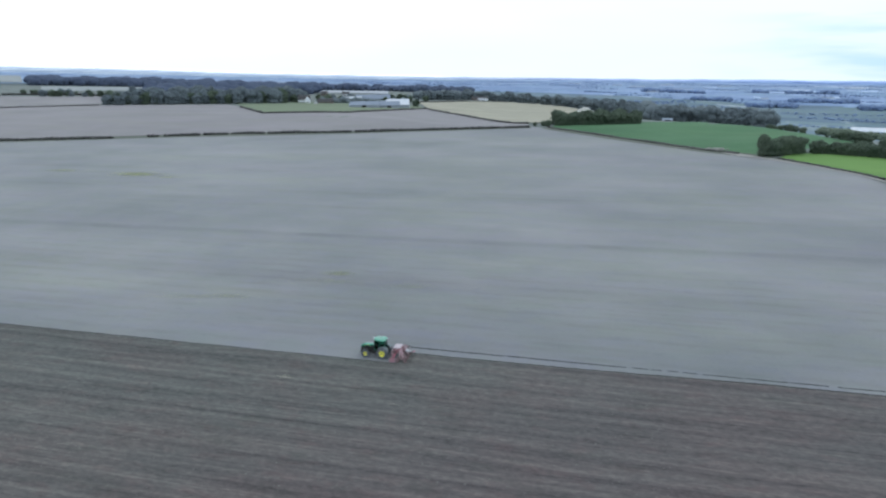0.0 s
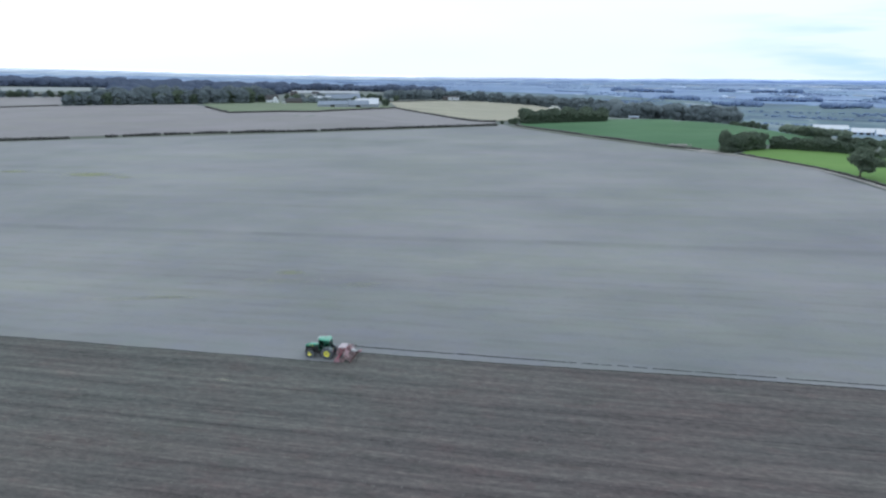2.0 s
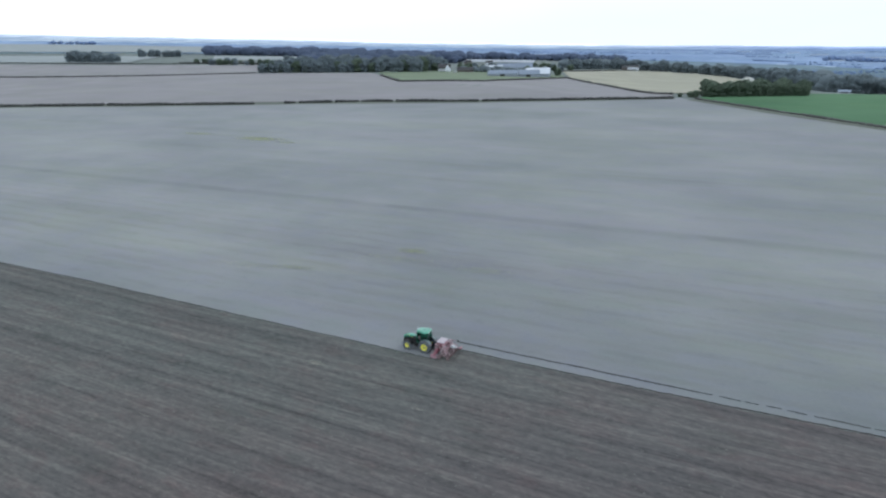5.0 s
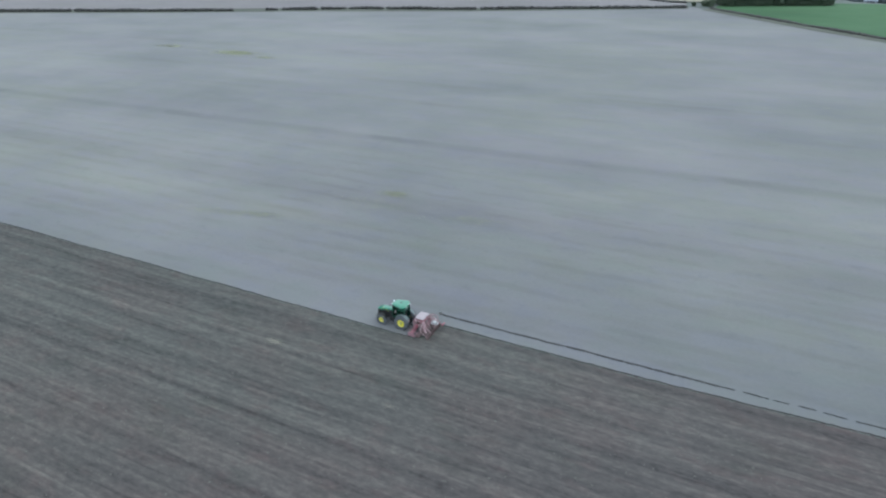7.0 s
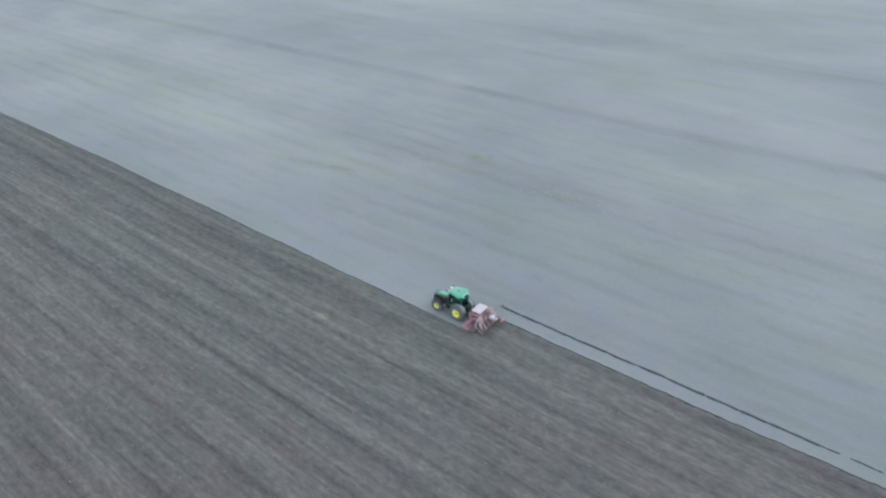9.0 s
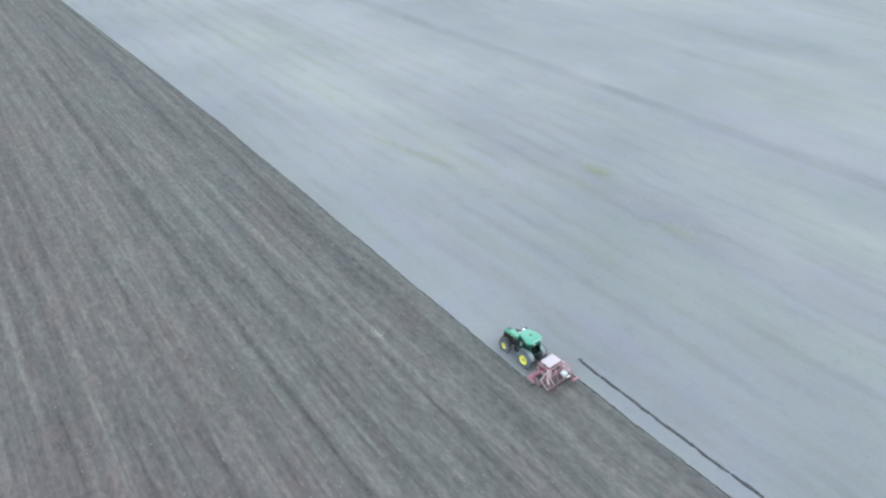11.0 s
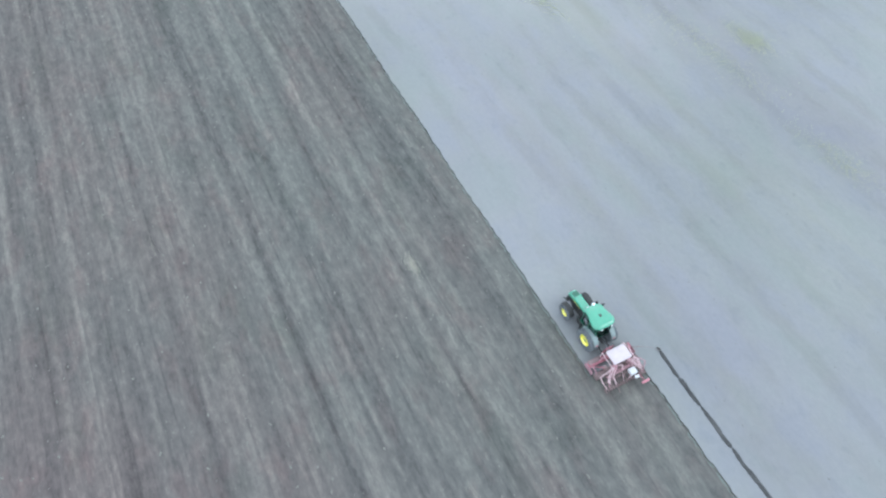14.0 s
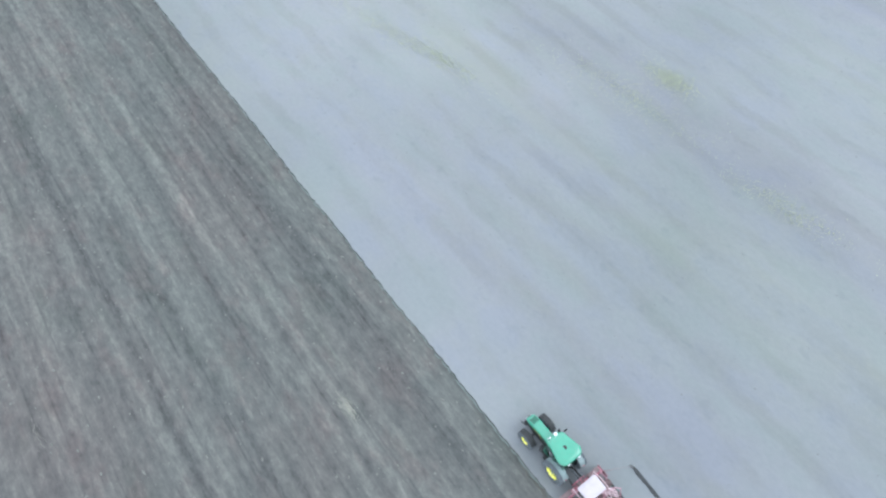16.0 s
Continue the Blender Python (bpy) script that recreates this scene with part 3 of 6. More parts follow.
def main_fields():
    rng = random.Random(4)
    xs = [-900, -600, -400, -260, -180, -130] + [-100 + 0.4 * k for k in range(257)] + [STEP_X + 0.01] + [STEP_X + 0.4 * k for k in range(1, 240)] + [110, 128, 145, 158, 170]
    edge = [(x, edge_y(x, rng)) for x in xs]
    # far border of the stubble: the boundary hedge, the crop field and the track
    line = [(-900, 10), (-600, 130), (-420, 202), (-302, 238), (-265, 252), (-227, 269), (-193, 283), (-124, 302), (-68, 324), (-8, 347),
            (-1, 337), (47, 280), (83, 244), (99, 232), (109, 223), (119.5, 207), (132, 186), (138, 166), (141, 147), (148, 70), (170, 3)]
    # the same count of points along the far border, spread by bearing from the edge's points
    far_len = [0.0]
    for (x0, y0), (x1, y1) in zip(line, line[1:]):
        far_len.append(far_len[-1] + math.hypot(x1 - x0, y1 - y0))
    far_pts = []
    for x in xs:
        u = lerp(x, (-900, -400, -100, -20, 60, 110, 170), (0, far_len[2], far_len[6], far_len[9] - 5, far_len[12], far_len[16], far_len[-1]))
        far_pts.append((lerp(u, far_len, [p[0] for p in line]), lerp(u, far_len, [p[1] for p in line])))
    # keep the border's corners
    for cx, cy in ((-8, 347), (-1, 337), (47, 280), (99, 232), (132, 186), (-124, 302), (-227, 269), (-302, 238)):
        k = min(range(len(far_pts)), key=lambda i: (far_pts[i][0] - cx) ** 2 + (far_pts[i][1] - cy) ** 2)
        far_pts[k] = (cx, cy)
    s = Shape()
    n = len(xs)
    s.add([(x, y, 0.0) for x, y in edge] + [(x, y, 0.0) for x, y in far_pts], [(k, k + 1, n + k + 1, n + k) for k in range(n - 1)])
    tagged(new("stubble_field", fixed_normals(s.mesh("stubble_field", STUBBLE))), "wide grey field of weathered cereal stubble", kind="structure")
    # the soil: a shallow furrow along the edge, then the rolled seedbed
    s = Shape()
    # low ridges of the rolled rows, every two thirds of a metre over the nearer ground
    border = [(0.0, -0.01), (-0.05, -0.13), (-0.15, -0.12), (-0.36, 0.0), (-0.62, 0.02)]
    fill = 12
    ridged = [0.02 + (0.022 if k % 2 else -0.004) + 0.012 * noise.noise((k * 0.31, 7, 0)) for k in range(150)]
    verts = []
    for off, z in border:
        for x, y in edge:
            wob = rng.uniform(-0.025, 0.025) if off else 0
            verts.append((x, y + off + wob, z + wob * 0.6))
    for k in range(fill):
        for x, y in edge:
            verts.append((x, y - 0.62 + (min(-3.2, y - 1.2) - y + 0.62) * (k + 0.5) / fill, 0.02 + (0.015 if k % 2 else 0.0)))
    for k, z in enumerate(ridged):
        for x, y in edge:
            verts.append((x, min(-3.2 - 0.33 * k, y - 1.2 - 0.03 * k), z))
    for far_y in (-60, -140, -420):
        verts += [(x, far_y, 0.02) for x, y in edge]
    rows = len(verts) // n
    faces = [(r * n + k, r * n + k + 1, (r + 1) * n + k + 1, (r + 1) * n + k) for r in range(rows - 1) for k in range(n - 1)]
    s.add(verts, faces)
    tagged(new("drilled_field", fixed_normals(s.mesh("drilled_field", SOIL))), "dark freshly drilled soil with long drill rows", kind="structure")


main_fields()


# neighbouring fields
sheet("stubble_field", [(-900, 20), (-600, 138), (-500, 178), (-420, 209), (-360, 228), (-302, 247), (-255, 266), (-227, 277), (-190, 290), (-150, 300), (-124, 308), (-68, 330), (-12, 350)],
      [(-1000, 180), (-690, 372), (-595, 440), (-512, 522), (-384, 582), (-336, 530), (-256, 431), (-193, 474), (-189, 505), (-163, 640), (-98, 523), (-45, 415), (-16, 368)], STUBBLE_PINK, 3, 16, 0.1,
      "pinkish grey stubble field behind the boundary hedge")
sheet("stubble_field", [(-1000, 195), (-690, 393), (-600, 460), (-515, 540)], [(-1100, 420), (-860, 560), (-760, 640), (-655, 700)], STUBBLE_PINK, 4, 10, 0.3,
      "grey stubble field beyond a low hedge")
sheet("paddock", [(-336, 532), (-256, 437), (-193, 479), (-189, 510), (-165, 642)], [(-384, 600), (-340, 680), (-290, 705), (-240, 712), (-190, 716)], PADDOCK, 4, 8, 0.4,
      "green grass paddock beside the farm")
sheet("stubble_field", [(-160, 645), (-98, 527), (-45, 419), (-10, 375), (0, 368)], [(-227, 842), (-168, 1004), (-118, 1078), (-46, 1110), (6, 900)], STUBBLE_TAN, 4, 12, 0.4,
      "tan stubble field beyond a diagonal hedge")
sheet("stubble_field", [(-842, 782), (-772, 935), (-700, 960)], [(-1098, 1039), (-967, 1185), (-860, 1200)], STUBBLE_PALE, 4, 8, 0.8, "pale stubble field before a dark wood")
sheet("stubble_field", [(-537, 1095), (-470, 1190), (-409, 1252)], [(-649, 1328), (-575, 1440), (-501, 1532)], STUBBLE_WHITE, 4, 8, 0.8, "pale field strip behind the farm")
sheet("stubble_field", [(-1120, 430), (-980, 545), (-880, 640)], [(-1420, 560), (-1300, 760), (-1130, 930)], STUBBLE_PALE, 4, 8, 0.8, "pale stubble field beside a copse")
sheet("crop_field", [(2, 345), (50, 284), (86, 247), (102, 236), (112, 238)], [(5, 362), (64, 388), (118, 392), (152, 342), (172, 296)], CROP, 4, 10, 0.06, "green crop field on the hill's shoulder")
sheet("grass_field", [(113, 226), (123, 210), (134.5, 188), (140.5, 169.5), (144.5, 150), (152, 70)], [(122, 242), (133, 245), (165, 237), (200, 219), (240, 190), (260, 100)], PASTURE, 3, 6, 0.06,
      "bright green grass field beside the track")
# verges and the farm track along the stubble's border
sheet("verge", [(-600, 119), (-420, 190), (-302, 229), (-227, 259.5), (-124, 291.5), (-68, 314), (-10, 339)], [(-600, 138), (-420, 209), (-302, 248), (-227, 278), (-124, 309), (-68, 330), (-12, 351)],
      ROUGH, 3, 1, 0.045, "grassy verge under the boundary hedge")
sheet("verge", [(-3, 336), (46, 279), (82, 242), (98, 230), (108, 221)], [(3, 347), (51, 286), (87, 250), (103, 240), (113, 231)], ROUGH, 4, 1, 0.09, "rough grass verge beside the crop")
sheet("track", [(96, 231), (108, 221), (119.2, 206.6), (131.7, 185.6), (137.7, 165.6), (140.7, 146.6), (147.7, 70)], [(98.6, 235), (111.0, 224.2), (121.3, 208.6), (133.9, 187.4), (139.9, 167.5), (143.0, 148.2), (150, 72)],
      GRAVEL, 4, 1, 0.12, "pale stony farm track along the field")
sheet("track", [(91, 239), (96.5, 232.2), (103, 226)], [(95, 243), (100, 236.5), (107, 229.5)], GRAVEL, 3, 1, 0.15, "bare pale stony ground at the end of the track")
sheet("verge", [(111.5, 224.6), (121.8, 209.0), (134.5, 187.8), (140.5, 167.9), (143.5, 148.5), (150.6, 72.3)], [(114, 227), (124, 211), (135.5, 189), (141.5, 170), (145.5, 150.5), (153, 73)], ROUGH, 4, 1, 0.13,
      "dark rough grass bank beside the track")


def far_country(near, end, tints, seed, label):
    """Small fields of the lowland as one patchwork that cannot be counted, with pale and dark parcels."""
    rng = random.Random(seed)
    m, n, l, p = material("haze_tinted_parcels", 0.95, 0, 0.1)
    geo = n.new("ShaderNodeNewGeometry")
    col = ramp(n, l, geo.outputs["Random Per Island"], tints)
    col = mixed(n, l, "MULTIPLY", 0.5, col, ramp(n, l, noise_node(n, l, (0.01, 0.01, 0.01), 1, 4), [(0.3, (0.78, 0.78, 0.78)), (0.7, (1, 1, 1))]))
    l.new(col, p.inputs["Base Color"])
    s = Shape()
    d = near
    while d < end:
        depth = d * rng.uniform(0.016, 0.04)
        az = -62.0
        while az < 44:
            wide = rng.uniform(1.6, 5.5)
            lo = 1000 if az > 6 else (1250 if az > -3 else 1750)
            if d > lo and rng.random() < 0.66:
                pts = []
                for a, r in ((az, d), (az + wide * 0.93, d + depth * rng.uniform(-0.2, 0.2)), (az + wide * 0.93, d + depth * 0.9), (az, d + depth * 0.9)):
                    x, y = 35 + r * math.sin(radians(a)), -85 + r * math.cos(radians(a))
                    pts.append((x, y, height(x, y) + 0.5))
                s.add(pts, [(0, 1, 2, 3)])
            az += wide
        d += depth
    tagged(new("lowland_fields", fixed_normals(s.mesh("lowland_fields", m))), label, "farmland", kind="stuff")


# haze is painted in: the farther parcels get the bluer, paler tints
far_country(1000.0, 1900, [(0.0, (0.125, 0.175, 0.225)), (0.35, (0.15, 0.21, 0.265)), (0.6, (0.165, 0.235, 0.25)), (0.93, (0.22, 0.275, 0.30)), (1.0, (0.40, 0.45, 0.51))], 11, "patchwork of small lowland fields, haze-tinted blue-green")
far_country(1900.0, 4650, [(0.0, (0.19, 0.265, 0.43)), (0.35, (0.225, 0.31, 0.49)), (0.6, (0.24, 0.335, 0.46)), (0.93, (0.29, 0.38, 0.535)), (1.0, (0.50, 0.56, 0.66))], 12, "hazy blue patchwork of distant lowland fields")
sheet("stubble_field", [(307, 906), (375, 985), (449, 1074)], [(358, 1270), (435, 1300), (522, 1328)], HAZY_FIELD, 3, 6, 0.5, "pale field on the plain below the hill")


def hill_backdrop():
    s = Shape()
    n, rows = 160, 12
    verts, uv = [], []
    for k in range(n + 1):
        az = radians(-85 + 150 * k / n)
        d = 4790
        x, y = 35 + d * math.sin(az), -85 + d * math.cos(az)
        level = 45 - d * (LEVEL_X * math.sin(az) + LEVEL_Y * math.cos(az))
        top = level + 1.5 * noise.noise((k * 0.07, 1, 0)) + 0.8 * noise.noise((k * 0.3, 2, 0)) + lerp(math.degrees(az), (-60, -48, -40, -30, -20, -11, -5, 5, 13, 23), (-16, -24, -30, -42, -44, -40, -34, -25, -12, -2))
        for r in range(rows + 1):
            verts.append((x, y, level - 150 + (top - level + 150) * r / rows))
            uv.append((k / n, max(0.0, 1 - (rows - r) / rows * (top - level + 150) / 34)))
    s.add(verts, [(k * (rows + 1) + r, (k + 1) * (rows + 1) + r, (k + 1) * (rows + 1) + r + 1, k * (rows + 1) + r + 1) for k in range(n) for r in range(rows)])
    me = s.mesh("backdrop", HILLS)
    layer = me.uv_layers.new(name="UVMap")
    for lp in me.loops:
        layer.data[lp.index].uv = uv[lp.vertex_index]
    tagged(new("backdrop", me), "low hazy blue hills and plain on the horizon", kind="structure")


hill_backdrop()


# ---- the marker's trench in the stubble ----
def trench():
    rng = random.Random(21)
    line = thing("marker_trench", "thin broken line of dark turned soil across stubble", "soil line")
    x = 3.05
    while x < 210:
        # fresh and unbroken behind the disc, then half hidden by straw, then in dashes
        near, faint = x < 33, 33 <= x < 47
        run = rng.uniform(2.0, 5.0) if near else (rng.uniform(0.8, 2.6) if faint else rng.uniform(1.5, 8.0))
        x1 = x + run
        pts = int(run / 0.22) + 2
        wide = 0.165 if near else (0.055 if faint else 0.11)
        sec = []
        for k in range(pts):
            u = x + run * k / (pts - 1)
            w = (wide * (1 + 0.5 * noise.noise((u * 0.55, 0, 0))) + rng.uniform(-0.03, 0.03)) * (0.4 if k in (0, pts - 1) else 1)
            c = 3.93 + 0.15 * noise.noise((u * 0.21, 5, 0)) + 0.07 * noise.noise((u * 0.9, 9, 0))
            z = 0.05 + rng.uniform(-0.02, 0.04)
            sec.append([(u, c - w, 0.0), (u, c - w * 0.55, z), (u, c - w * 0.1, 0.012), (u, c + w * 0.5, z * 0.9), (u, c + w, 0.0), (u, c, -0.05)])
        part("soil_ridge", Shape().loft(sec), TRENCH, line)
        x = x1 + (rng.uniform(0.0, 0.10) if near else (rng.uniform(0.3, 1.6) if faint else rng.choice((0.1, 0.3, 0.6, 1.2))))


trench()


def crumbs():
    """Clods and straw crumbs over the seedbed near the flight line."""
    rng = random.Random(33)
    s = Shape()
    octa = [(1, 0, 0), (-1, 0, 0), (0, 1, 0), (0, -1, 0), (0, 0, 1), (0, 0, -1)]
    faces = [(0, 2, 4), (2, 1, 4), (1, 3, 4), (3, 0, 4), (2, 0, 5), (1, 2, 5), (3, 1, 5), (0, 3, 5)]
    for k in range(9000):
        x, y = rng.uniform(-75, 45), -2.6 - 62 * rng.random() ** 1.2
        r = 0.02 + 0.10 * rng.random() ** 5
        long = rng.uniform(1, 2.2)
        a = rng.uniform(-0.6, 0.6)
        ca, sa = math.cos(a), math.sin(a)
        s.add([(x + (px * ca * long - py * sa) * r * rng.uniform(0.7, 1.3), y + (px * sa * long + py * ca) * r * rng.uniform(0.7, 1.3), 0.03 + pz * r * 0.7) for px, py, pz in octa], faces)
    tagged(new("soil_crumbs", s.mesh("soil_crumbs", CLOD)), "pale clods and straw crumbs scattered over soil", "clods", kind="stuff")


crumbs()


def stubble_clods():
    """Small dark clods and stones lying between the stubble rows."""
    rng = random.Random(35)
    s = Shape()
    octa = [(1, 0, 0), (-1, 0, 0), (0, 1, 0), (0, -1, 0), (0, 0, 1), (0, 0, -1)]
    faces = [(0, 2, 4), (2, 1, 4), (1, 3, 4), (3, 0, 4), (2, 0, 5), (1, 2, 5), (3, 1, 5), (0, 3, 5)]
    for k in range(1500):
        x, y = rng.uniform(-62, 32), 4.6 + 52 * rng.random() ** 1.3
        if -6 < x < 6 and y < 6:
            continue
        r = 0.02 + 0.06 * rng.random() ** 4
        a = rng.uniform(0, 3.14)
        ca, sa = math.cos(a), math.sin(a)
        s.add([(x + (px * ca * 1.4 - py * sa) * r * rng.uniform(0.7, 1.3), y + (px * sa * 1.4 + py * ca) * r * rng.uniform(0.7, 1.3), 0.01 + pz * r * 0.6) for px, py, pz in octa], faces)
    tagged(new("stubble_clods", s.mesh("stubble_clods", DARK_CLOD)), "small dark clods scattered over grey stubble", "clods", kind="stuff")


stubble_clods()


def pale_patch(cx, cy, rx, ry, count, seed):
    """A bleached scatter of straw on the soil."""
    rng = random.Random(seed)
    s = Shape()
    for k in range(count):
        x, y = cx + rng.gauss(0, 0.4) * rx, cy + rng.gauss(0, 0.4) * ry
        a, r = rng.uniform(0, 3.14), rng.uniform(0.015, 0.05)
        u, v = math.cos(a) * r, math.sin(a) * r
        z = 0.03 + rng.uniform(0, 0.02)
        s.add([(x - u, y - v, z), (x - v * 0.25, y + u * 0.25, z + 0.012), (x + u, y + v, z + 0.005), (x + v * 0.25, y - u * 0.25, z)], [(0, 1, 2, 3)])
    tagged(new("straw_scatter", s.mesh("straw_scatter", STRAW)), "small bleached scatter of straw on dark soil", "straw", kind="stuff")


pale_patch(-12.6, -9.9, 1.5, 0.55, 1100, 1)
pale_patch(-24.0, -29.0, 1.6, 0.5, 120, 2)
pale_patch(6.0, -14.0, 1.2, 0.4, 80, 3)


def weed_patch(cx, cy, rx, ry, count, seed, turn=8, label="thin yellow-green patch of weeds in the stubble"):
    rng = random.Random(seed)
    s = Shape()
    for k in range(count):
        u, v = rng.gauss(0, 0.45), rng.gauss(0, 0.45)
        c, d = math.cos(radians(turn)), math.sin(radians(turn))
        x, y = cx + u * rx * c - v * ry * d, cy + u * rx * d + v * ry * c
        size = rng.uniform(0.02, 0.05) * (2.3 if cx < -100 else 1)
        for j in range(4):
            a = rng.uniform(0, 2 * math.pi)
            w = a + 1.57
            tip = (x + math.cos(a) * size * 1.6, y + math.sin(a) * size * 1.6, size * rng.uniform(0.2, 0.6))
            mid = (x + math.cos(a) * size * 0.8, y + math.sin(a) * size * 0.8, size * 0.4)
            s.add([(x, y, 0.0), (mid[0] + math.cos(w) * size * 0.3, mid[1] + math.sin(w) * size * 0.3, mid[2]), tip, (mid[0] - math.cos(w) * size * 0.3, mid[1] - math.sin(w) * size * 0.3, mid[2])], [(0, 1, 2, 3)])
    tagged(new("weed_patch", s.mesh("weed_patch", WEED)), label, "weeds", group="weed patches", kind="stuff")


for i, (cx, cy, rx, ry, count) in enumerate(((-46, 17.5, 9, 1.3, 900), (-40.5, 19.3, 6, 1.3, 1300), (-23, 36.9, 3.8, 2.1, 1900), (-24, 31.5, 10, 2.6, 1500), (-5, 32.2, 7, 1.8, 900),
                                             (-158, 141, 12, 5, 3600), (-198, 144, 9, 2.6, 1000), (-140, 137, 5, 2.5, 400), (-52, 16, 8, 1.4, 400), (47, 134, 9, 2.0, 400))):
    weed_patch(cx, cy, rx, ry, count, 50 + i, 3 if i > 4 else 8)


# ---- tractor ----
def wheel(parent, name, x, y, r, width, rim_r, side, lugs, label):
    """A lugged tractor tyre on a dished rim; side: -1 or 1, the outer face."""
    m = pose(x, y, r - 0.06, 90, 0, 0) if side < 0 else pose(x, y, r - 0.06, -90, 0, 0)  # local z points outwards
    w = width / 2
    hub = thing_part(name, parent, label)
    tyre = Shape().lathe([(rim_r, -w * 0.8), (rim_r + 0.06, -w * 0.95), (r * 0.86, -w), (r * 0.955, -w * 0.86), (r * 0.965, 0), (r * 0.955, w * 0.86), (r * 0.86, w), (rim_r + 0.06, w * 0.95), (rim_r, w * 0.8)], m, 44, True)
    for k in range(lugs):
        for s in (-1, 1):
            a = 2 * math.pi * (k + (0.5 if s > 0 else 0)) / lugs
            q = m @ pose(0, 0, 0, 0, 0, math.degrees(a)) @ pose(r * 0.965, 0, s * w * 0.5, 0, 0, 0) @ pose(0, 0, 0, s * 42, 0, 0)
            b = bmesh.new()
            bmesh.ops.create_cube(b, size=1.0)
            for v in b.verts:
                k2 = 0.7 if v.co.x > 0 else 1.0
                v.co = Vector((v.co.x * 0.075, v.co.y * 0.07 * k2, v.co.z * w * 1.25))
            tyre.bm(b, q)
    part("tyre", tyre, RUBBER, hub)
    rim = Shape().lathe([(rim_r + 0.005, -w * 0.8), (rim_r + 0.005, w * 0.82), (rim_r - 0.03, w * 0.92), (rim_r - 0.05, w * 0.78), (rim_r * 0.80, w * 0.46), (rim_r * 0.66, w * 0.40), (rim_r * 0.5, w * 0.50), (rim_r * 0.3, w * 0.54), (0.012, w * 0.56)], m, 36)
    part("rim", rim, PAINT_YELLOW, hub, "yellow painted steel rim")
    part("hub_cap", Shape().lathe([(rim_r * 0.22, w * 0.52), (rim_r * 0.22, w * 0.64), (rim_r * 0.16, w * 0.72), (0.01, w * 0.73)], m, 20), DUSTY_GREY, hub, "dusty grey wheel hub")
    for k in range(8):
        a = 2 * math.pi * k / 8
        q = (rim_r * 0.4 * math.cos(a), rim_r * 0.4 * math.sin(a))
        part("wheel_nut", Shape().tube([m @ Vector((*q, w * 0.48)), m @ Vector((*q, w * 0.60))], 0.022, 6), STEEL_DARK, hub)


def thing_part(name, parent, label=""):
    ob = new(name)
    ob.empty_display_size = 0.1
    ob.parent = parent
    return tagged(ob, label)


def rounded(x, w, z0, z1, r, n=5):
    """A rounded cross section in the plane of x: half width w, from z0 to z1."""
    out = []
    for cy, cz, a0 in ((w - r, z1 - r, 0), (-w + r, z1 - r, 90), (-w + r, z0 + r, 180), (w - r, z0 + r, 270)):
        out += [(x, cy + r * math.cos(radians(a0 + 90 * k / (n - 1))), cz + r * math.sin(radians(a0 + 90 * k / (n - 1)))) for k in range(n)]
    return out


def rounded_plan(z, x0, x1, w, r, front=1.0, n=5):
    """A rounded outline in plan at height z; front: how far its front narrows."""
    out = []
    for cx, cy, a0 in ((x1 - r, w - r, 0), (x0 + r, w * front - r, 90), (x0 + r, -w * front + r, 180), (x1 - r, -w + r, 270)):
        out += [(cx + r * math.cos(radians(a0 + 90 * k / (n - 1))), cy + r * math.sin(radians(a0 + 90 * k / (n - 1))), z) for k in range(n)]
    return out


